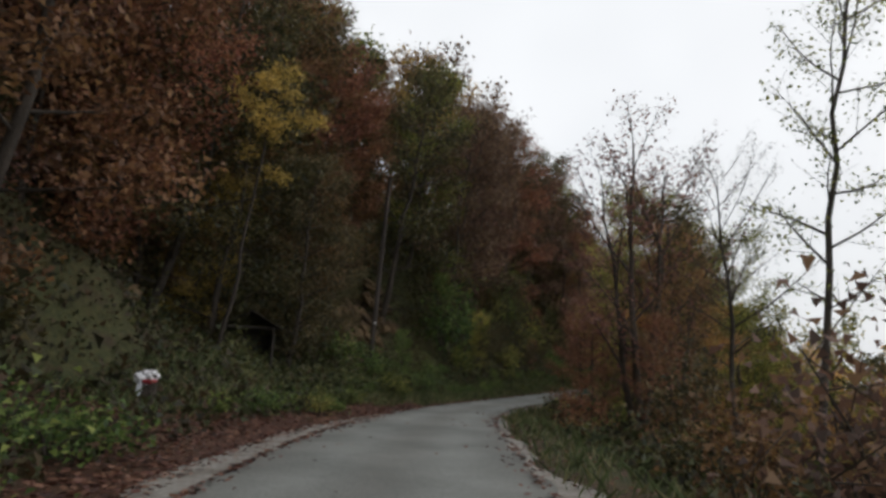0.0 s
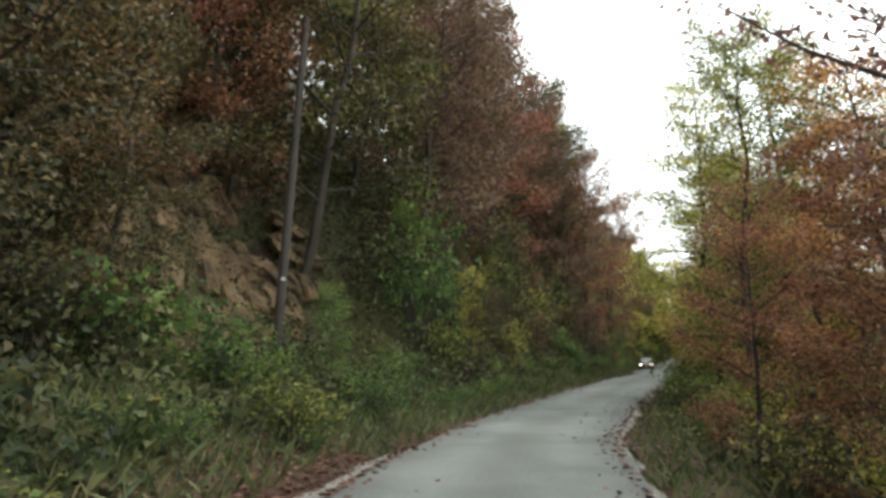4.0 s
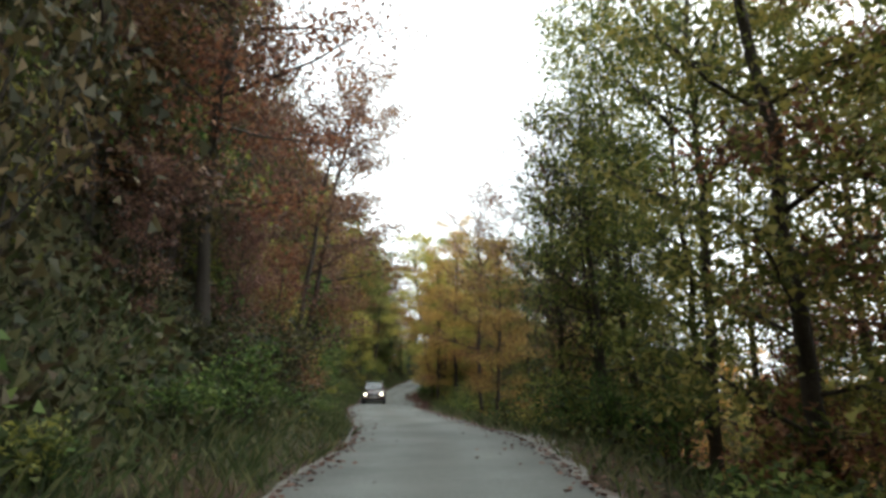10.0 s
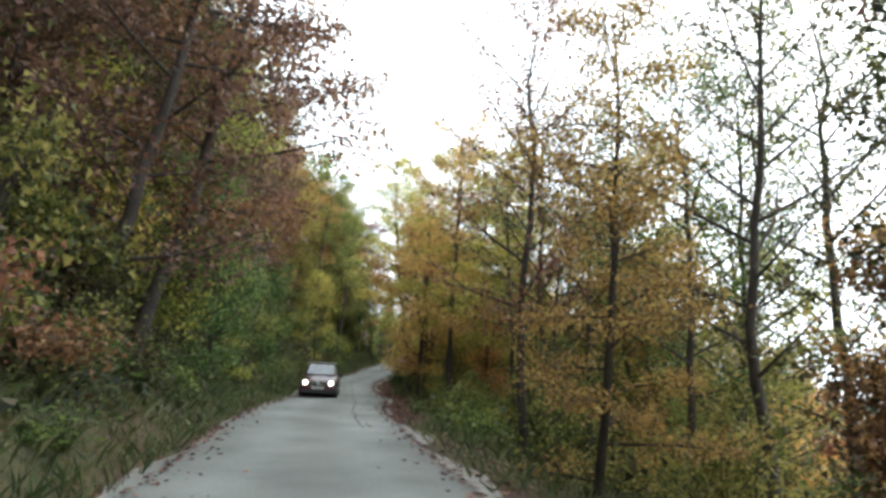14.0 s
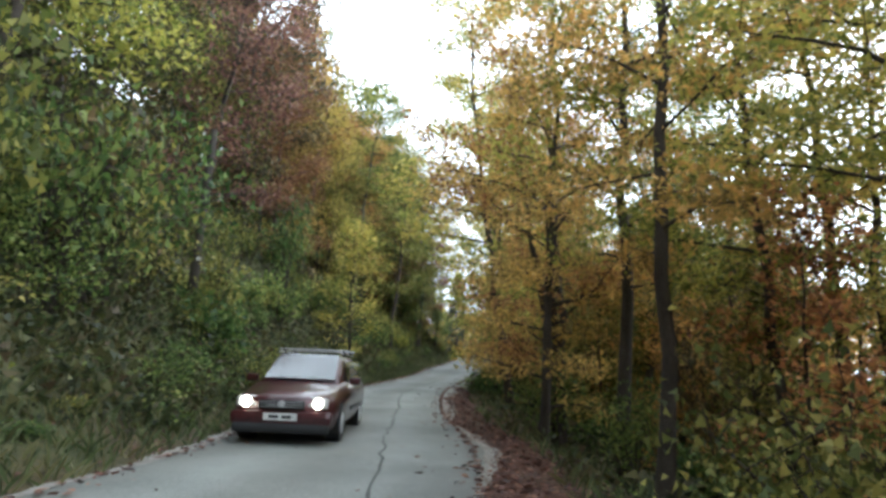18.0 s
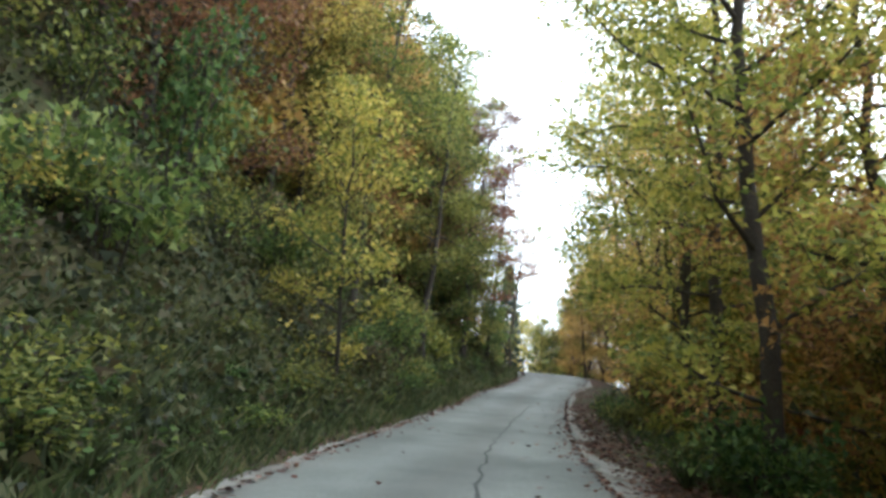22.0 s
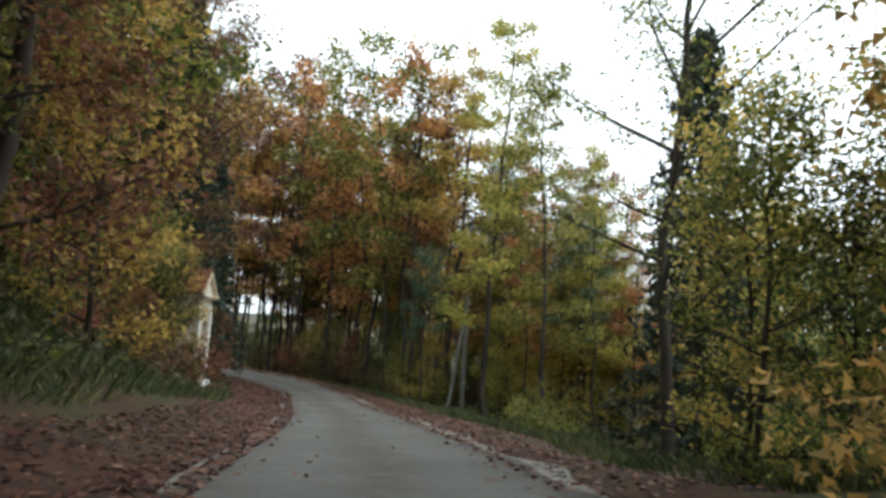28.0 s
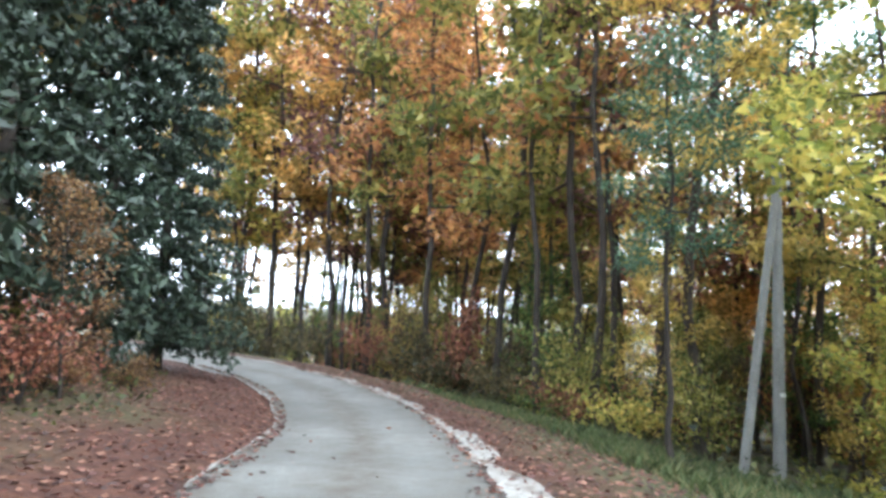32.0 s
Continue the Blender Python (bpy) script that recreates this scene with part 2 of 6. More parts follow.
def ground_material():
    m, nt, b = mat("forest_ground", 0.95)
    zone = nt.nodes.new("ShaderNodeVertexColor")
    zone.layer_name = "cover"
    sep = nt.nodes.new("ShaderNodeSeparateColor")
    nt.links.new(zone.outputs["Color"], sep.inputs["Color"])
    big = noise_node(nt, 0.5, 5.0, 0.65)
    fine = noise_node(nt, 7.0, 5.0, 0.7)
    soil = ramp_node(nt, [(0.3, (0.022, 0.015, 0.01)), (0.5, (0.045, 0.03, 0.018)), (0.7, (0.085, 0.055, 0.03))])
    nt.links.new(fine.outputs["Fac"], soil.inputs["Fac"])
    grass = ramp_node(nt, [(0.3, (0.03, 0.042, 0.012)), (0.5, (0.06, 0.08, 0.02)), (0.7, (0.11, 0.11, 0.035))])
    nt.links.new(fine.outputs["Fac"], grass.inputs["Fac"])
    litter = ramp_node(nt, [(0.3, (0.03, 0.012, 0.008)), (0.5, (0.07, 0.025, 0.014)), (0.7, (0.12, 0.05, 0.026))])
    nt.links.new(fine.outputs["Fac"], litter.inputs["Fac"])
    a = nt.nodes.new("ShaderNodeMath")
    a.operation = "MULTIPLY_ADD"
    a.use_clamp = True
    nt.links.new(big.outputs["Fac"], a.inputs[0])
    a.inputs[1].default_value = 1.6
    nt.links.new(sep.outputs["Red"], a.inputs[2])
    e = nt.nodes.new("ShaderNodeMath")
    e.operation = "SUBTRACT"
    e.use_clamp = True
    nt.links.new(a.outputs[0], e.inputs[0])
    e.inputs[1].default_value = 0.8
    g = nt.nodes.new("ShaderNodeMath")
    g.operation = "MULTIPLY"
    g.use_clamp = True
    nt.links.new(e.outputs[0], g.inputs[0])
    g.inputs[1].default_value = 3.0
    one = mixed(nt, g.outputs[0], soil.outputs["Color"], grass.outputs["Color"])
    two = mixed(nt, sep.outputs["Green"], one, litter.outputs["Color"])
    nt.links.new(two, b.inputs["Base Color"])
    bumped(nt, b, fine.outputs["Fac"], 0.9, 0.06)
    return m


GROUND = ground_material()

# ---------------- the road's line and the lie of the land ----------------
ROAD = [
    (0, -60, 0), (0, -15, 0), (-0.05, -0, 0), (-0.46, 4.37, -0.01), (-0.48, 10.32, -0.02),
    (0.17, 18.15, -0.11), (1.44, 24.53, -0.21), (3.64, 30.5, -0.22), (7.44, 38.61, -0.11), (11.1, 45.73, 0.03),
    (14.3, 51.76, 0.2), (18.05, 58.28, 0.3), (20.92, 65.31, 0.27), (24.39, 74.31, 0.27), (27.49, 81.61, 0.22),
    (30.22, 86.75, 0.27), (32.9, 93.22, 0.39), (36.66, 100.6, 0.66), (41.44, 108.08, 0.95), (45.90, 114.49, 1.43), (47.32, 116.24, 1.74), (49.84, 118.67, 2.20), (52.02, 121.24, 2.72), (52.76, 123.18, 3.00),
    (51.96, 126.88, 2.65), (49.89, 135.41, 1.61), (47.18, 144.17, 0.53), (42.99, 155.98, -0.57), (38.52, 162.01, -0.77),
    (31.20, 166.73, -0.74), (19.13, 169.10, -0.52), (-20.73, 166.90, 0.03),
]
HALF = [(-60, 1.6), (0, 1.65), (5, 1.85), (11, 1.9), (18, 1.65), (31, 1.82), (45, 1.88), (57, 1.75), (65, 1.7), (76, 1.85), (84, 2.05), (95, 2.08), (112, 1.9), (125, 1.95), (144, 1.6), (300, 1.6)]


def spline(knots, step=0.5):
    p = np.array(knots, float)
    out = []
    for i in range(len(p) - 1):
        a, b = p[i], p[i + 1]
        a0 = p[i - 1] if i else 2 * a - b
        b1 = p[i + 2] if i + 2 < len(p) else 2 * b - a
        la, lm, lb = (max(np.linalg.norm((v - u)[:2]), 1e-6) for u, v in ((a0, a), (a, b), (b, b1)))
        ta = ((a - a0) / la + (b - a) / lm) / 2 * lm
        tb = ((b - a) / lm + (b1 - b) / lb) / 2 * lm
        n = max(2, int(lm / step))
        for u in np.arange(n) / n:
            out.append((2 * u**3 - 3 * u**2 + 1) * a + (u**3 - 2 * u**2 + u) * ta + (3 * u**2 - 2 * u**3) * b + (u**3 - u**2) * tb)
    out.append(p[-1])
    return np.array(out)


LINE = spline(ROAD)
SEG = np.diff(LINE[:, :2], axis=0)
STEP = np.linalg.norm(SEG, axis=1)
START = int(np.argmin(np.hypot(LINE[:, 0], LINE[:, 1])))
STATION = np.r_[0, np.cumsum(STEP)]
STATION = STATION - STATION[START]
TANG = np.vstack([SEG / STEP[:, None], SEG[-1:] / STEP[-1:]])
LEFT = np.stack([-TANG[:, 1], TANG[:, 0]], 1)


def half_width(s):
    return np.interp(s, [a for a, _ in HALF], [b for _, b in HALF])


def on_road(s, d=0.0):
    """The place on the ground plan at station s, d metres to the left of the road's middle."""
    x, y = (np.interp(s, STATION, LINE[:, k]) for k in (0, 1))
    lx, ly = (np.interp(s, STATION, LEFT[:, k]) for k in (0, 1))
    return x + lx * d, y + ly * d


def nearest(x, y):
    """Station and signed distance (left is plus) from the road's middle, for arrays of places."""
    x, y = np.atleast_1d(x).astype(float), np.atleast_1d(y).astype(float)
    s, d = np.empty(len(x)), np.empty(len(x))
    for k in range(0, len(x), 4000):
        dx = x[k : k + 4000, None] - LINE[None, :, 0]
        dy = y[k : k + 4000, None] - LINE[None, :, 1]
        q = dx * dx + dy * dy
        j = q.argmin(1)
        r = np.arange(len(j))
        along = dx[r, j] * TANG[j, 0] + dy[r, j] * TANG[j, 1]
        side = dx[r, j] * LEFT[j, 0] + dy[r, j] * LEFT[j, 1]
        s[k : k + 4000] = STATION[j] + np.clip(along, -1, 1)
        d[k : k + 4000] = np.sign(side) * np.sqrt(q[r, j])
    return s, d


def waves(x, y, size, seed):
    """Smooth unevenness from a few crossed waves, about -1 to 1."""
    r = np.random.RandomState(seed)
    out = 0
    for k in range(7):
        a, f, ph = r.uniform(0, 6.283), r.uniform(0.6, 1.7) / size, r.uniform(0, 6.283)
        out = out + np.sin((x * np.cos(a) + y * np.sin(a)) * f * 6.283 + ph)
    return out / 3.2




def land(x, y):
    """Height of the ground."""
    x, y = np.atleast_1d(x).astype(float), np.atleast_1d(y).astype(float)
    s, d = nearest(x, y)
    w = half_width(s)
    base = np.interp(s, STATION, LINE[:, 2])
    e = np.abs(d) - w
    late = np.clip((s - 131) / 8, 0, 1)
    # uphill side: verge, cut bank, hill
    foot = np.interp(s, [0, 14, 17, 21, 25, 31, 37, 60], [3.6, 4.5, 6.6, 6.6, 5.6, 5.4, 2.4, 1.3])
    rise = np.interp(s, [0, 20, 25, 32, 38], [0.2, 0.14, 0.32, 0.34, 0.55])
    steep = np.interp(s, [0, 20, 26, 34, 60, 75, 122, 132], [1.1, 1.5, 2.1, 1.6, 1.4, 1.3, 1.2, 0.8])
    up = np.interp(e, [-9, 0.0, 0.7], [0, -0.02, 0.1]) * np.interp(s, [13, 17], [0.0, 1.0]) + rise * np.clip(e - 0.7, 0, foot) + steep * np.clip(e - 0.7 - foot, 0, 5.5)
    up = up + 0.75 * np.clip(e - 6.2 - foot, 0, 22) + 0.2 * np.clip(e - 28 - foot, 0, 60)
    up4 = 0.05 * np.clip(e, 0, 1) + 0.115 * np.clip(e - 0.6, 0, 4) + 0.55 * np.clip(e - 4.6, 0, 25) + 0.15 * np.clip(e - 30, 0, 60)
    late_up = np.clip((s - 139) / 8, 0, 1)
    up = up * (1 - late_up) + up4 * late_up
    # valley side
    down = -0.04 * np.clip(e, 0, 1.2) - 0.42 * np.clip(e - 1.2, 0, 14) - 0.22 * np.clip(e - 15, 0, 60)
    down4 = -0.04 * np.clip(e, 0, 1.5) - 0.21 * np.clip(e - 1.5, 0, 6) - 0.16 * np.clip(e - 7.5, 0, 60)
    down = down * (1 - late) + down4 * late
    rough = np.clip(e - 0.8, 0, 5) / 5 * (1 - 0.75 * np.clip((s - 145) / 10, 0, 1) * (e < 30))
    z = base + np.where(d > 0, up, down) + rough * (0.5 * waves(x, y, 5.0, 3) + 0.9 * waves(x, y, 17.0, 4))
    far = np.clip((np.abs(d) - 90) / 200, 0, 1)
    return np.where(e < 0, base - 0.09, z - 0.06 * np.clip(1 - e, 0, 1)) * (1 - far) + far * (-45 + np.where(d > 0, 60, 0))


def height(x, y):
    return float(land([x], [y])[0])


def mesh_of(name, verts, faces, material, smooth=False):
    me = bpy.data.meshes.new(name)
    verts, faces = np.asarray(verts, np.float32), np.asarray(faces, np.int32)
    k = faces.shape[1]
    me.vertices.add(len(verts))
    me.vertices.foreach_set("co", verts.ravel())
    me.loops.add(faces.size)
    me.loops.foreach_set("vertex_index", faces.ravel())
    me.polygons.add(len(faces))
    me.polygons.foreach_set("loop_start", np.arange(0, faces.size, k, dtype=np.int32))
    me.polygons.foreach_set("loop_total", np.full(len(faces), k, np.int32))
    if smooth:
        me.polygons.foreach_set("use_smooth", np.ones(len(faces), bool))
    me.update(calc_edges=True)
    me.materials.append(material)
    return me


def grid_faces(nu, nv):
    i = np.arange(nu - 1)[:, None] * nv + np.arange(nv - 1)[None, :]
    return np.stack([i, i + 1, i + nv + 1, i + nv], -1).reshape(-1, 4)


def part(name, bm, material, parent, label=""):
    me = bpy.data.meshes.new(name)
    bm.to_mesh(me)
    bm.free()
    me.materials.append(material)
    ob = new(name, me)
    ob.parent = parent
    if label:
        tagged(ob, label)
    return ob


def child(name, me, parent, label=""):
    ob = new(name, me)
    ob.parent = parent
    if label:
        tagged(ob, label)
    return ob


def thing(name, label, category, m=None, group="", kind=""):
    e = new(name)
    e.empty_display_size = 0.3
    if m is not None:
        e.matrix_world = m
    return tagged(e, label, category, group, kind)


# ground: one sheet, fine along the road and coarse out to the horizon
def axis_lines(lo, hi, step):
    mid = np.arange(lo, hi + step, step)
    grow = np.cumsum(2.0 * 1.22 ** np.arange(30))
    return np.r_[lo - grow[::-1], mid, hi + grow]


gx, gy = axis_lines(-26, 92, 0.8), axis_lines(-8, 205, 0.8)
GX, GY = np.meshgrid(gx, gy, indexing="ij")
GZ = land(GX.ravel(), GY.ravel())
ground_mesh = mesh_of("ground", np.stack([GX.ravel(), GY.ravel(), GZ], 1), grid_faces(len(gx), len(gy))[:, ::-1], GROUND, True)
gs, gd = nearest(GX.ravel(), GY.ravel())
ge = np.abs(gd) - half_width(gs)
patchy = waves(GX.ravel(), GY.ravel(), 6.0, 11)
is_late = np.clip((gs - 132) / 6, 0, 1)
green = np.where(gd > 0, np.interp(ge, [0, 1, 2, 4, 8], [0.1, 0.55, 0.75, 0.35, 0.15]), np.interp(ge, [0, 1.0, 2.0, 7, 12], [0.1, 0.6, 0.6, 0.4, 0.15])) + 0.12 * patchy
ragged = waves(GX.ravel(), GY.ravel(), 2.2, 12)
litter = np.interp(ge, [0.0, 0.5, 1.1, 1.8], [0.6, 0.5, 0.25, 0.08]) + 0.2 * patchy * (ge > 0.3) + 0.3 * ragged * (ge < 2.5)
litter = litter + np.where(gd < 0, 0.6, 0) * np.interp(gs, [80, 85, 104, 112], [0, 1, 1, 0]) * np.interp(ge, [0, 1.8, 2.8], [1, 0.8, 0])
litter = litter + np.where(gd > 0, 0.6, 0) * np.interp(gs, [18, 28], [1, 0]) * np.interp(ge - 3.5 * np.clip((12 - gs) / 6, 0, 1), [0, 1.6, 2.6], [1, 1, 0])
litter = np.where(gd > 0, litter + is_late * np.interp(ge, [0, 1.5, 3, 12], [0.4, 0.5, 0.05, 0.05]) + np.clip((gs - 147) / 5, 0, 1) * np.interp(ge, [0, 2, 5, 8, 12], [0.2, 0.5, 0.4, 0.2, 0.05]), litter + is_late * np.interp(ge, [0, 1, 2, 7], [0.4, 0.6, 0.0, 0.0]))
col = ground_mesh.color_attributes.new("cover", "FLOAT_COLOR", "POINT")
col.data.foreach_set("color", np.stack([np.clip(green, 0, 1), np.clip(litter, 0, 1), 0 * green, 0 * green + 1], 1).astype(np.float32).ravel())
ground = tagged(new("ground", ground_mesh), "uneven forest hillside of soil, grass and fallen leaves", "ground", kind="structure")

# road: worn asphalt ribbon with pale crumbling edges
RS = np.arange(-50, STATION[-1] - 6, 0.3)


def ribbon(name, s, d_in, d_out, lift_in, lift_out, material, cols=2):
    """A strip along the road between two offsets, which may vary with the station."""
    d_in, d_out = np.broadcast_to(d_in, s.shape), np.broadcast_to(d_out, s.shape)
    zz = np.interp(s, STATION, LINE[:, 2])
    v = []
    for k in range(cols):
        u = k / (cols - 1)
        x, y = on_road(s, d_in * (1 - u) + d_out * u)
        v.append(np.stack([x, y, zz + np.broadcast_to(lift_in, s.shape) * (1 - u) + np.broadcast_to(lift_out, s.shape) * u], 1))
    v = np.stack(v, 1).reshape(-1, 3)
    return mesh_of(name, v, grid_faces(len(s), cols), material, True)


rw = half_width(RS)
ragged_l = 0.12 * waves(RS, RS * 0, 4.5, 21) + 0.05 * waves(RS, RS * 0, 1.6, 22)
ragged_r = 0.12 * waves(RS, RS * 0, 4.0, 23) + 0.05 * waves(RS, RS * 0, 1.5, 24)
road_mesh = ribbon("road", RS, -rw + ragged_r, rw + ragged_l, 0.0, 0.0, ASPHALT, 17)
u_across = np.tile(np.linspace(-1, 1, 17), len(RS))
s_along = np.repeat(RS, 17)
wander = 0.06 * waves(s_along, s_along * 0, 9.0, 27)
# past 125 m, brown over the whole width also darkens the road for canopy shade
dusty = np.exp(-(((u_across - wander) / 0.17) ** 2)) * np.interp(s_along, [-50, 20, 125, 140], [0.3, 0.25, 0.25, 0.6]) + np.clip((np.abs(u_across) - 0.72) / 0.28, 0, 1) * np.interp(s_along, [-50, 125, 138], [0.4, 0.45, 0.7]) + np.interp(s_along, [125, 140], [0.0, 0.35])
tracks = np.exp(-(((np.abs(u_across - wander) - 0.45) / 0.18) ** 2))
across = road_mesh.color_attributes.new("across", "FLOAT_COLOR", "POINT")
# blue: forest stretch, darkened for leaf mud and the shade of the canopy
across.data.foreach_set("color", np.stack([dusty, tracks, np.interp(s_along, [128, 142], [0, 0.75]), 0 * dusty + 1], 1).astype(np.float32).ravel())
road = tagged(new("road", road_mesh), "narrow worn grey asphalt road with crumbling edges", "road", kind="structure")
shoulder_l = np.interp(RS, [-50, 5, 13, 26, 85, 92, 112, 125, 300], [0.6, 1.15, 0.9, 0.1, 0.1, 0.35, 0.35, 0.05, 0.05]) * (1 + 0.5 * waves(RS, RS * 0, 3.0, 25))
shoulder_r = np.interp(RS, [-50, 10, 20, 55, 60, 68, 90, 108, 118, 130, 140, 160, 300], [0.25, 0.35, 0.1, 0.1, 0.5, 0.4, 0.1, 0.5, 0.3, 0.1, 0.4, 0.5, 0.1]) * (1 + 0.6 * waves(RS, RS * 0, 2.0, 26))
tagged(new("road_edge_left", ribbon("road_edge_left", RS, rw + ragged_l - 0.03, rw + ragged_l + np.clip(shoulder_l, 0.03, 2), 0.008, -0.012, GRAVEL, 4)), "pale gravel shoulder along the uphill road edge", "road edge", kind="structure")
tagged(new("road_edge_right", ribbon("road_edge_right", RS, -rw + ragged_r - np.clip(shoulder_r, 0.03, 2), -rw + ragged_r + 0.03, -0.05, 0.008, GRAVEL, 4)), "pale broken gravel shoulder along the valley road edge", "road edge", kind="structure")

# ---------------- plants ----------------


def tube(points, radii, sides=7):
    p = np.array(points, float)
    n = len(p)
    t = np.gradient(p, axis=0)
    t /= np.linalg.norm(t, axis=1)[:, None] + 1e-9
    up = np.array([0.31, 0.17, 0.93]) if abs(t[0, 2]) < 0.9 else np.array([1.0, 0.2, 0.1])
    u = np.cross(t, up)
    u /= np.linalg.norm(u, axis=1)[:, None] + 1e-9
    v = np.cross(t, u)
    a = np.arange(sides) / sides * 6.2832
    ring = np.cos(a)[None, :, None] * u[:, None] + np.sin(a)[None, :, None] * v[:, None]
    verts = (p[:, None] + ring * np.array(radii)[:, None, None]).reshape(-1, 3)
    i = np.arange(n - 1)[:, None] * sides
    k = np.arange(sides)[None, :]
    k2 = (k + 1) % sides
    faces = np.stack([i + k, i + k2, i + sides + k2, i + sides + k], -1).reshape(-1, 4)
    return verts, faces


def join_tubes(tubes):
    vs, fs, n = [], [], 0
    for v, f in tubes:
        vs.append(v)
        fs.append(f + n)
        n += len(v)
    return np.vstack(vs), np.vstack(fs)


def leaf_tris(centres, size, rng, droop=0.3):
    """Leaf sprays of one triangle each, for plants that stay farther off."""
    n = len(centres)
    along = rng.normal(size=(n, 3))
    along[:, 2] -= droop
    along /= np.linalg.norm(along, axis=1)[:, None]
    side = np.cross(along, rng.normal(size=(n, 3)))
    side /= np.linalg.norm(side, axis=1)[:, None] + 1e-9
    L = (size * rng.uniform(0.6, 1.3, n))[:, None]
    skew = rng.uniform(-0.3, 0.3, (n, 1))
    v = np.stack([centres - along * L * 0.5 + side * L * skew, centres + side * L * 0.42 + along * L * 0.2, centres - side * L * 0.42 + along * L * 0.5], 1)
    return v.reshape(-1, 3), np.arange(3 * n).reshape(-1, 3)


def leaf_quads(centres, size, rng, droop=0.3, narrow=0.68):
    """Pointed leaves, one folded quad each, turned every way."""
    n = len(centres)
    along = rng.normal(size=(n, 3))
    along[:, 2] -= droop
    along /= np.linalg.norm(along, axis=1)[:, None]
    side = np.cross(along, rng.normal(size=(n, 3)))
    side /= np.linalg.norm(side, axis=1)[:, None] + 1e-9
    L = (size * rng.uniform(0.6, 1.3, n))[:, None]
    fold = np.cross(along, side) * L * 0.12
    a = centres - along * L * 0.5
    b = centres + side * L * narrow * 0.5 + fold
    c = centres + along * L * 0.5
    d = centres - side * L * narrow * 0.5 + fold
    v = np.stack([a, b, c, d], 1).reshape(-1, 3)
    return v, np.arange(4 * n).reshape(-1, 4)


def leaf_sprays(centres, size, rng, up=0.7, droop=0.25):
    """Small leaf sprays of one triangle each, lying mostly flat to the sky."""
    n = len(centres)
    nrm = rng.normal(size=(n, 3)) * 0.75
    nrm[:, 2] += up
    nrm /= np.linalg.norm(nrm, axis=1)[:, None] + 1e-9
    along = np.cross(nrm, rng.normal(size=(n, 3)))
    along[:, 2] -= droop * np.linalg.norm(along, axis=1)
    along /= np.linalg.norm(along, axis=1)[:, None] + 1e-9
    side = np.cross(nrm, along)
    L = (size * rng.uniform(0.6, 1.35, n))[:, None]
    skew = rng.uniform(-0.25, 0.25, (n, 1))
    v = np.stack([centres - along * L * 0.5 + side * L * skew, centres + side * L * 0.4 + along * L * rng.uniform(-0.1, 0.3, (n, 1)), centres - side * L * 0.4 + along * L * 0.5], 1)
    return v.reshape(-1, 3), np.arange(3 * n).reshape(-1, 3)


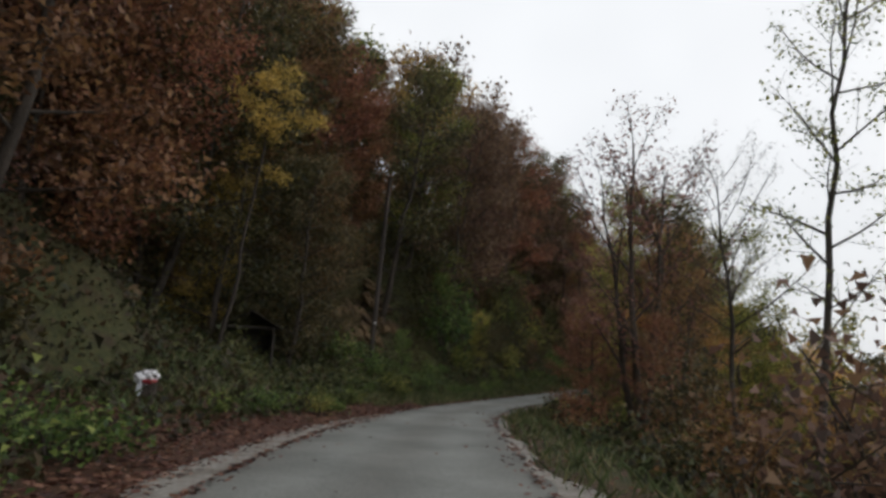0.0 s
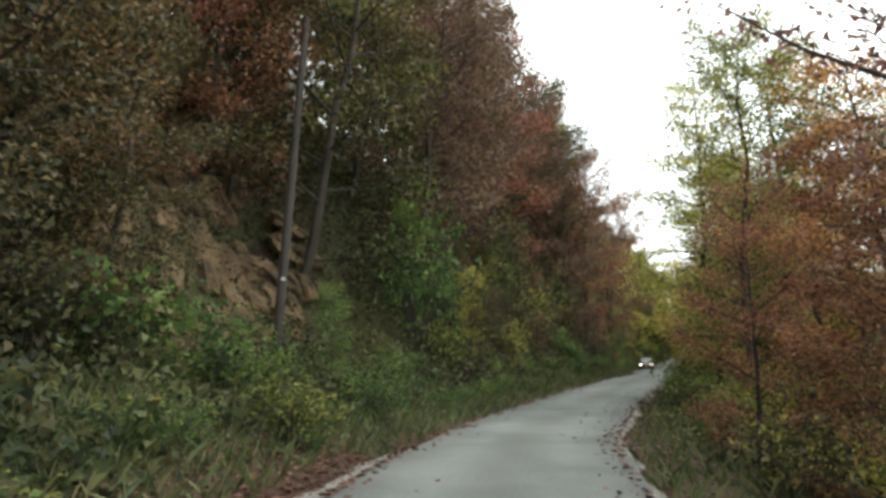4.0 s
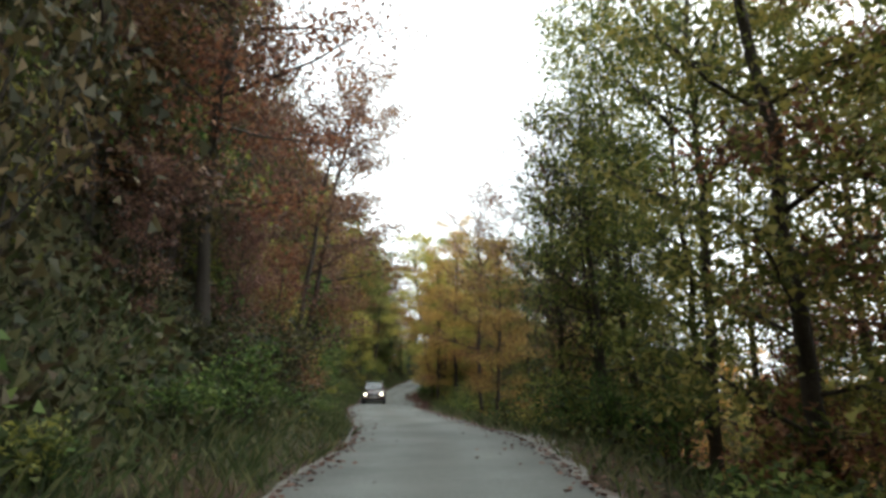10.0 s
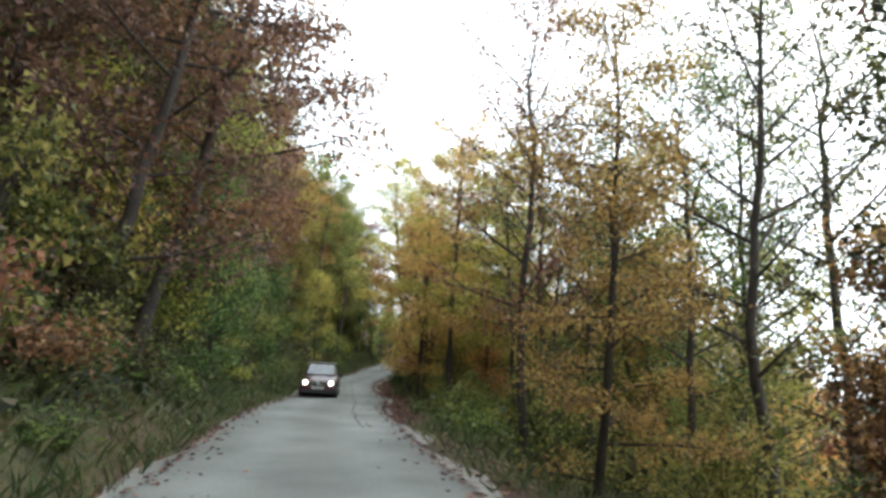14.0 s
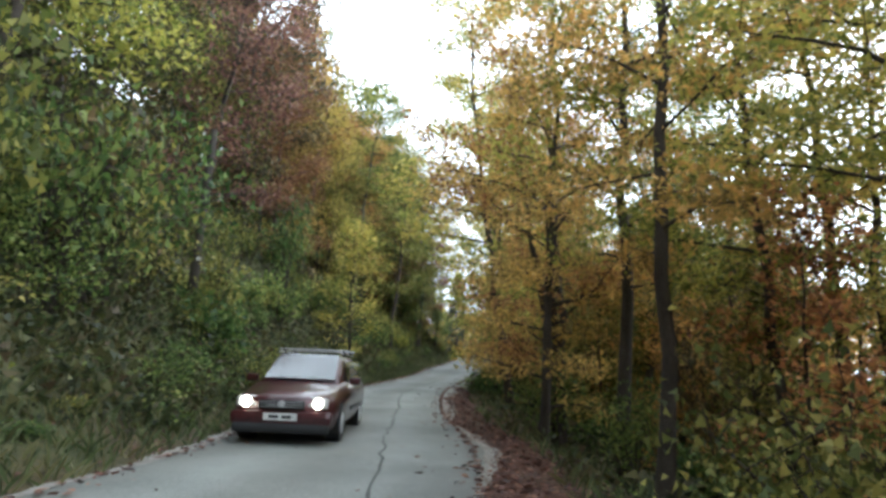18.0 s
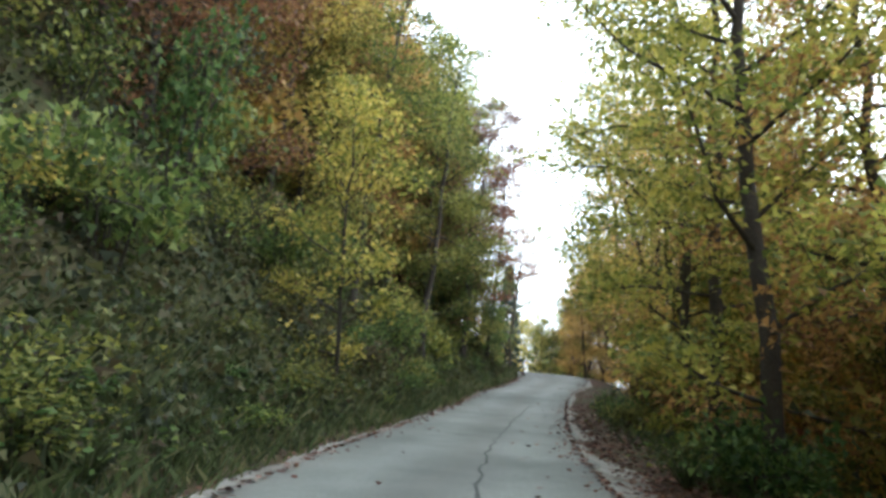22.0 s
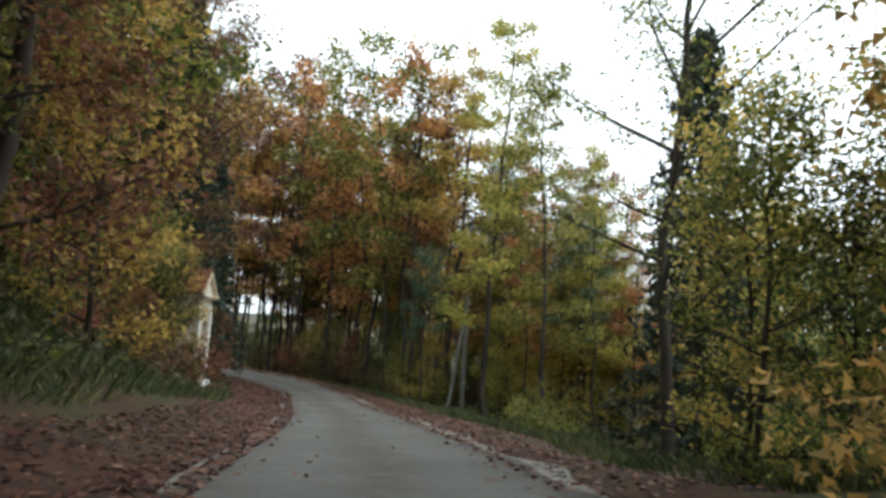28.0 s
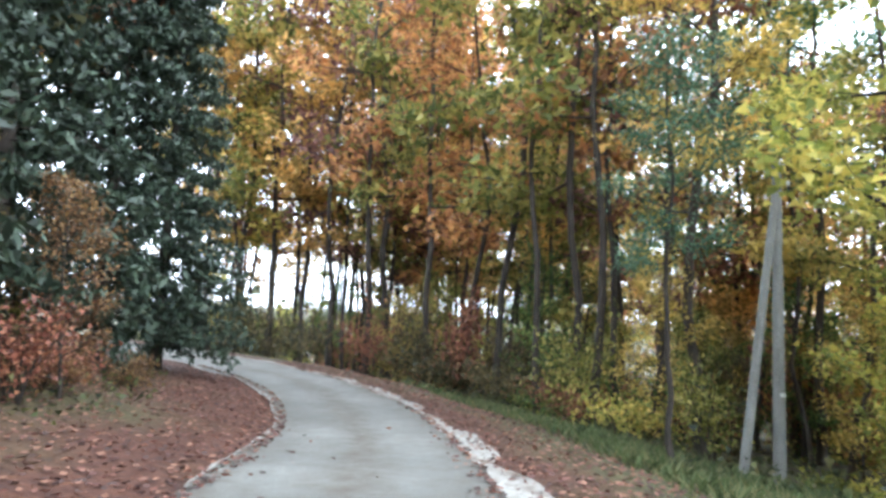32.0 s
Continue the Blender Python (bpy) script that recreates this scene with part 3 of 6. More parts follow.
def tree_arrays(seed, h, base=0.25, spread=3.0, limbs=18, leaves=9000, leaf=0.15, radius=0.13, rise=0.6, lean=(0, 0), fork=0, shape="round", clump=0.3, flat=0.4, twigs=6, sides=6):
    """Trunk, thin curved limbs, side twigs in flat sprays, and single leaves gathered round the twigs."""
    rng = np.random.RandomState(seed)
    tubes, A, B, U = [], [], [], []
    stems = [(h, radius, np.array(lean, float))]
    for k in range(fork):
        a = rng.uniform(0, 6.28)
        stems.append((h * rng.uniform(0.75, 0.97), radius * rng.uniform(0.65, 0.9), np.array([np.cos(a), np.sin(a)]) * rng.uniform(0.08, 0.2) + np.array(lean)))
    for hh, rad, ln in stems:
        z = np.linspace(0, 1, 13)
        wob = np.cumsum(rng.normal(0, 0.007 * hh, (13, 2)), axis=0) * (z[:, None] > 0.04)
        pts = np.c_[ln[0] * z * hh + wob[:, 0], ln[1] * z * hh + wob[:, 1], z * hh - 0.35 * (z == 0)]
        rr = rad * (1 - z) ** 0.75 + 0.01
        rr[0] *= 1.4
        tubes.append(tube(pts, rr, sides))
        m = max(6, limbs // len(stems))
        for i in range(m):
            u = min(base + (1 - base) * ((i + rng.uniform(0, 0.9)) / m) ** 0.9, 0.97)
            p0 = np.array([np.interp(u, z, pts[:, c]) for c in range(3)])
            v = (u - base) / (1 - base)
            if shape == "round":
                ll = spread * (0.5 + 0.7 * np.sin(np.pi * min(1, v * 0.8 + 0.15)))
            elif shape == "flat":
                ll = spread * (0.85 + 0.35 * np.sin(3.1 * v)) * (1.12 - 0.55 * v)
            else:
                ll = spread * (0.45 + 0.7 * v)
            ll *= rng.uniform(0.65, 1.2)
            a = rng.uniform(-0.5, 0.5) + i * 2.4
            dr = np.array([np.cos(a), np.sin(a), rise * (0.35 + 1.1 * v) + rng.normal(0, 0.13)])
            dr /= np.linalg.norm(dr)
            side = np.array([-np.sin(a), np.cos(a), 0.0])
            q = np.linspace(0, 1, 6)
            bend = np.cumsum(rng.normal(0, 0.03 * ll, (6, 3)), axis=0)
            bend[:, 2] += (-0.16 if shape == "flat" else 0.1) * ll * q * q
            lp = p0 + dr * ll * q[:, None] + bend * q[:, None]
            r0 = min(np.interp(u, z, rr) * 0.5, 0.011 + 0.009 * ll)
            tubes.append(tube(lp[[0, 2, 3, 5]], (r0 * (1 - q) ** 0.7 + 0.005)[[0, 2, 3, 5]], 4))
            for j in range(twigs):
                w = 0.2 + 0.8 * (j + rng.uniform(0, 0.9)) / twigs
                t0 = np.array([np.interp(w, q, lp[:, c]) for c in range(3)])
                td = dr * 0.8 + side * (1 if (i + j) % 2 else -1) * rng.uniform(0.4, 1.1) + rng.normal(0, 0.16, 3)
                td /= np.linalg.norm(td)
                tl = ll * (0.5 * (1.15 - w) + 0.14) * rng.uniform(0.75, 1.25)
                t1 = t0 + td * tl + [0, 0, 0.04 * tl * rng.normal()]
                tubes.append(tube(np.array([t0, t1]), np.array([0.009, 0.003]) * (0.7 + 0.03 * h), 3))
                A.append(t0)
                B.append(t1)
                U.append(np.cross(td, [0, 0, 1.0]))
            A.append(lp[2])
            B.append(lp[5])
            U.append(side)
    bv, bf = join_tubes(tubes)
    A, B, U = np.array(A), np.array(B), np.array(U)
    ln_ = np.linalg.norm(B - A, axis=1) + 0.25
    full = rng.uniform(0.35, 1.5, len(A))
    seg = rng.choice(len(A), leaves, p=ln_ * full / (ln_ * full).sum())
    w = rng.uniform(0.0, 1.12, (leaves, 1))
    c = A[seg] + (B - A)[seg] * w + U[seg] * rng.normal(0, clump, (leaves, 1)) + rng.normal(0, clump * 0.45, (leaves, 3)) + np.array([0, 0, 1.0]) * rng.normal(0, clump * flat, (leaves, 1))
    c[:, 2] = np.maximum(c[:, 2], 0.05)
    lv, lf = leaf_sprays(c, leaf, rng)
    return bv, bf, lv, lf


def tree_meshes(*a, **k):
    bv, bf, lv, lf = tree_arrays(*a, **k)
    return mesh_of("trunk", bv, bf, BARK, True), mesh_of("crown", lv, lf, LEAF["green"])


def conifer_meshes(seed, h, spread, needles=4200, base=0.08, droop=0.35):
    rng = np.random.RandomState(seed)
    z = np.linspace(0, 1, 9)
    tubes = [tube(np.c_[0 * z, 0 * z, z * h - 0.3 * (z == 0)], 0.014 * h * (1 - z) + 0.012, 8)]
    A, B = [], []
    n = int(h * 9)
    for i in range(n):
        u = base + (1 - base) * (i / n)
        ln_ = spread * (1 - u) ** 0.8 * rng.uniform(0.75, 1.1) + 0.15
        a = i * 2.39996 + rng.normal(0, 0.2)
        p0 = np.array([0, 0, u * h])
        p1 = p0 + np.array([np.cos(a) * ln_, np.sin(a) * ln_, -droop * ln_ * (1 - u) + 0.15 * u])
        tubes.append(tube(np.array([p0, (p0 + p1) / 2 + [0, 0, 0.06 * ln_], p1]), [0.03 * (1.1 - u), 0.02 * (1.1 - u), 0.006], 4))
        A.append(p0)
        B.append(p1)
    bv, bf = join_tubes(tubes)
    seg = rng.randint(0, n, needles)
    A, B = np.array(A)[seg], np.array(B)[seg]
    w = rng.uniform(0.15, 1.05, (needles, 1)) ** 0.7
    c = A + (B - A) * w + rng.normal(0, 1, (needles, 3)) * np.array([0.16, 0.16, 0.12])
    lv, lf = leaf_quads(c, 0.3, rng, 0.5, 0.34)
    return mesh_of("trunk", bv, bf, BARK, True), mesh_of("crown", lv, lf, LEAF["conifer"])


def bush_meshes(seed, r, h, leaves=1100, leaf=0.14, stems=9):
    rng = np.random.RandomState(seed)
    tubes, A, B = [], [], []
    for i in range(stems):
        a, sp = rng.uniform(0, 6.28), rng.uniform(0.3, 1.0)
        p1 = np.array([np.cos(a) * r * sp, np.sin(a) * r * sp, h * rng.uniform(0.55, 1.0) * (1.15 - 0.45 * sp)])
        mid = p1 * np.array([0.35, 0.35, 0.6])
        tubes.append(tube(np.array([[0.1 * np.cos(a), 0.1 * np.sin(a), -0.2], mid, p1]), [0.022, 0.014, 0.004], 4))
        A.append(mid * 0.5)
        B.append(p1)
        for k in range(4):
            q = mid + (p1 - mid) * rng.uniform(0, 0.9)
            e = q + rng.normal(0, 0.35, 3) * np.array([r, r, h * 0.5])
            e[2] = max(e[2], 0.1)
            tubes.append(tube(np.array([q, e]), [0.01, 0.003], 3))
            A.append(q)
            B.append(e)
    bv, bf = join_tubes(tubes)
    seg = rng.randint(0, len(A), leaves)
    A, B = np.array(A)[seg], np.array(B)[seg]
    c = A + (B - A) * rng.uniform(0.1, 1.1, (leaves, 1)) + rng.normal(0, 0.16, (leaves, 3)) * np.array([r, r, h * 0.6])
    c[:, 2] = np.abs(c[:, 2]) + 0.03
    lv, lf = leaf_tris(c, leaf, rng, 0.5)
    return mesh_of("stem", bv, bf, BARK, True), mesh_of("foliage", lv, lf, LEAF["green"])


KINDS = {
    "mass": [tree_meshes(k, 11, 0.03, 2.5, 24, 11000, 0.13, 0.12, rise=0.55, clump=0.36) for k in (1, 2, 3)],
    "broad": [tree_meshes(k, 14, 0.1, 2.8, 26, 16000, 0.122, 0.13, rise=0.75, clump=0.33) for k in (21, 22)],
    "forest": [tree_meshes(k, 23, 0.22, 2.9, 24, 7600, 0.21, 0.16, rise=0.6, clump=0.4, shape="flat") for k in (4, 5, 6)],
    "slim": [tree_meshes(k, 20, 0.25, 1.9, 18, 5600, 0.17, 0.08, rise=0.6, clump=0.36, shape="flat") for k in (7, 8)],
    "sparse": [tree_meshes(k, 13, 0.22, 2.8, 26, 6500, 0.11, 0.12, rise=1.0, clump=0.22, twigs=8) for k in (9, 10)],
    "bare": [tree_meshes(29, 19, 0.36, 4.6, 22, 2600, 0.11, 0.19, rise=1.1, clump=0.25, twigs=9, sides=9)],
    "fan": [tree_meshes(33, 9.6, 0.12, 2.5, 36, 5600, 0.1, 0.11, rise=1.5, fork=3, clump=0.2, twigs=7)],
    "birch": [tree_meshes(k, 14, 0.25, 1.7, 26, 3600, 0.09, 0.075, rise=0.8, clump=0.22, twigs=7) for k in (11,)],
    "forked": [tree_meshes(k, 13, 0.16, 2.5, 27, 14500, 0.12, 0.14, rise=0.8, fork=2, clump=0.32) for k in (12, 13)],
    "young": [tree_meshes(k, 6, 0.04, 1.4, 18, 4000, 0.12, 0.045, rise=0.8, clump=0.26, twigs=5, sides=5) for k in (14, 15)],
    "tiered": [tree_meshes(k, 13, 0.06, 2.7, 30, 15000, 0.12, 0.13, rise=0.35, shape="flat", clump=0.34, flat=0.22) for k in (16, 17)],
    "spruce": [conifer_meshes(k, 17, 3.3, 21000) for k in (18, 19)],
    "fir": [conifer_meshes(28, 13, 2.5, 9000, 0.03)],
    "high": [tree_meshes(k, 14, 0.26, 2.4, 26, 12500, 0.115, 0.13, rise=0.45, shape="flat", clump=0.32, flat=0.22) for k in (31, 32)],
    "tuft": [tree_meshes(23, 12, 0.62, 1.7, 12, 3600, 0.13, 0.07, rise=0.35, clump=0.25, shape="flat")],
    "pine": [tree_meshes(20, 15, 0.45, 2.2, 20, 8000, 0.15, 0.12, rise=0.5, clump=0.42)],
}
BUSHES = [bush_meshes(30 + k, *rh, leaves=1050, leaf=0.118) for k, rh in enumerate([(1.0, 1.2), (1.3, 1.8), (0.8, 0.9), (1.5, 2.6), (1.1, 3.2)])]
PLANTS = {}
WORDS = {
    "green": "green", "olive": "olive green", "yellow": "yellowing", "gold": "golden yellow", "orange": "orange autumn", "rust": "rust brown",
    "purple": "brownish purple", "umber": "dark olive brown", "conifer": "dark green needle", "pine": "pale green needle",
}
SHAPES = {
    "hill": "dense tree high on the wooded slope with %s leaves", "mass": "dense hillside tree leafy to the ground with %s leaves", "broad": "broad hardwood tree with %s leaves on the roadside", "forest": "tall forest tree with a high crown of %s leaves",
    "slim": "slim straight young trunk with a thin crown of %s leaves", "sparse": "half bare tree with few %s leaves on dark branches",
    "fan": "half bare beech with a fan of branches and %s leaves", "birch": "thin birch with sparse %s leaves beside the road", "forked": "tree of several dark trunks with %s leaves", "young": "young tree leafy to the ground with %s leaves",
    "tiered": "beech with flat tiers of %s leaves over the verge", "spruce": "dark spruce with hanging %s branches", "high": "roadside beech on a bare dark trunk with %s leaves", "fir": "dark fir with short %s branches", "bare": "tall nearly bare tree with few %s leaves", "tuft": "slim tree with a high tuft of %s leaves", "pine": "slender pine with a tuft of %s foliage",
}


def plant(kind, colour, x, y, size=1.0, turn=None, lean=(0, 0), variant=None, sink=0.1, z=None):
    """One tree, a copy of its kind with leaves of the given colour."""
    n = len(KINDS[kind])
    k = variant % n if variant is not None else random.randrange(n)
    key = (kind, k, colour)
    turn = random.uniform(0, 360) if turn is None else turn
    zz = height(x, y) if z is None else z
    m = pose(x, y, zz - sink, lean[0], lean[1], 0) @ pose(0, 0, 0, 0, 0, turn) @ Matrix.Diagonal((size * random.uniform(0.93, 1.07), size * random.uniform(0.93, 1.07), size, 1))
    if key not in PLANTS:
        t = thing("spruce" if kind in ("spruce", "fir") else "tree", SHAPES[kind] % WORDS[colour], "tree")
        _, crown = (child(nm, me, t) for nm, me in zip(("trunk", "crown"), KINDS[kind][k]))
        crown.material_slots[0].link = "OBJECT"
        crown.material_slots[0].material = LEAF[colour]
        t.matrix_world = m
        PLANTS[key] = t
        return t
    src = PLANTS[key]
    ob = copy_thing(src, Matrix())
    ob.matrix_basis = m
    return ob


SHRUBS = {}


def shrub(k, colour, x, y, size=1.0, tall=1.0, sink=0.08):
    k = k % len(BUSHES)
    m = pose(x, y, height(x, y) - sink, 0, 0, random.uniform(0, 360)) @ Matrix.Diagonal((size, size, size * tall, 1))
    key = (k, colour)
    if key not in SHRUBS:
        t = thing("shrub", "leafy roadside shrub with %s leaves" % WORDS[colour], "shrub")
        stems, fol = (child(nm, me, t) for nm, me in zip(("stem", "foliage"), BUSHES[k]))
        fol.material_slots[0].link = "OBJECT"
        fol.material_slots[0].material = LEAF[colour]
        t.matrix_world = m
        SHRUBS[key] = t
        return t
    ob = copy_thing(SHRUBS[key], Matrix())
    ob.matrix_basis = m
    return ob


def pick(mix):
    """A colour by weights, such as 'olive 3 yellow 1'."""
    w = mix.split()
    return random.choices(w[::2], [float(v) for v in w[1::2]])[0]


# ---------------- small mesh helpers ----------------


def box(bm, centre, size, turn=(0, 0, 0), bevel=0.0):
    m = pose(*centre, *turn) @ Matrix.Diagonal((*size, 1))
    r = bmesh.ops.create_cube(bm, size=1.0, matrix=m)
    if bevel:
        edges = list({e for v in r["verts"] for e in v.link_edges})
        bmesh.ops.bevel(bm, geom=edges, offset=bevel, segments=2, affect="EDGES", profile=0.6)


def rod(bm, a, b, r, r2=None, sides=10):
    a, b = Vector(a), Vector(b)
    m = Matrix.Translation((a + b) / 2) @ (b - a).to_track_quat("Z", "Y").to_matrix().to_4x4()
    bmesh.ops.create_cone(bm, cap_ends=True, segments=sides, radius1=r, radius2=r if r2 is None else r2, depth=(b - a).length, matrix=m)


def extrude_outline(bm, points, thick, axis="y", at=0.0, bevel=0.0):
    """A closed outline in the plane across the axis, given thickness along it."""
    def place(u, v, w):
        return (u, w, v) if axis == "y" else ((w, u, v) if axis == "x" else (u, v, w))
    a = [bm.verts.new(place(u, v, at)) for u, v in points]
    b = [bm.verts.new(place(u, v, at + thick)) for u, v in points]
    n = len(points)
    faces = [bm.faces.new(a), bm.faces.new(b[::-1])]
    for i in range(n):
        faces.append(bm.faces.new((a[i], b[i], b[(i + 1) % n], a[(i + 1) % n])))
    bmesh.ops.recalc_face_normals(bm, faces=faces)
    if bevel:
        edges = [e for e in faces[0].edges] + [e for e in faces[1].edges]
        bmesh.ops.bevel(bm, geom=edges, offset=bevel, segments=2, affect="EDGES")


def paint(name, colour, rough=0.6, grain=0.12, scale=6.0, metal=0.0, coat=0.0):
    c = np.array(colour)
    m = surface(name, [(0.3, tuple(c * (1 - grain))), (0.7, tuple(np.minimum(c * (1 + grain), 1)))], scale, scale * 12, rough, metal, bump=0.12, dist=0.004)
    m.node_tree.nodes["Principled BSDF"].inputs["Coat Weight"].default_value = coat
    return m


PLASTER = surface("off_white_plaster", [(0.2, (0.56, 0.5, 0.39)), (0.5, (0.68, 0.62, 0.5)), (0.8, (0.76, 0.71, 0.6))], 0.8, 140, 0.9, bump=0.2)
TRIM = surface("white_render_trim", [(0.2, (0.76, 0.74, 0.68)), (0.6, (0.84, 0.83, 0.79))], 1.5, 140, 0.85, bump=0.15)
CREAM = surface("cream_moulding", [(0.2, (0.6, 0.5, 0.34)), (0.6, (0.7, 0.6, 0.44))], 2.0, 120, 0.85, bump=0.15)
STONE_GREY = surface("grey_plinth_stone", [(0.25, (0.13, 0.135, 0.14)), (0.6, (0.22, 0.225, 0.23))], 3.0, 20, 0.9, bump=0.4)
TILE = surface("red_clay_tile", [(0.25, (0.1, 0.035, 0.025)), (0.55, (0.2, 0.06, 0.04)), (0.8, (0.14, 0.07, 0.055))], 4.0, 30, 0.85, bump=0.3)
NICHE = surface("blue_grey_niche_paint", [(0.25, (0.2, 0.24, 0.3)), (0.6, (0.3, 0.34, 0.4))], 2.0, 18, 0.9)
IRON = surface("dark_wrought_iron", [(0.3, (0.02, 0.02, 0.022)), (0.7, (0.045, 0.042, 0.04))], 5.0, 40, 0.55, 0.6)

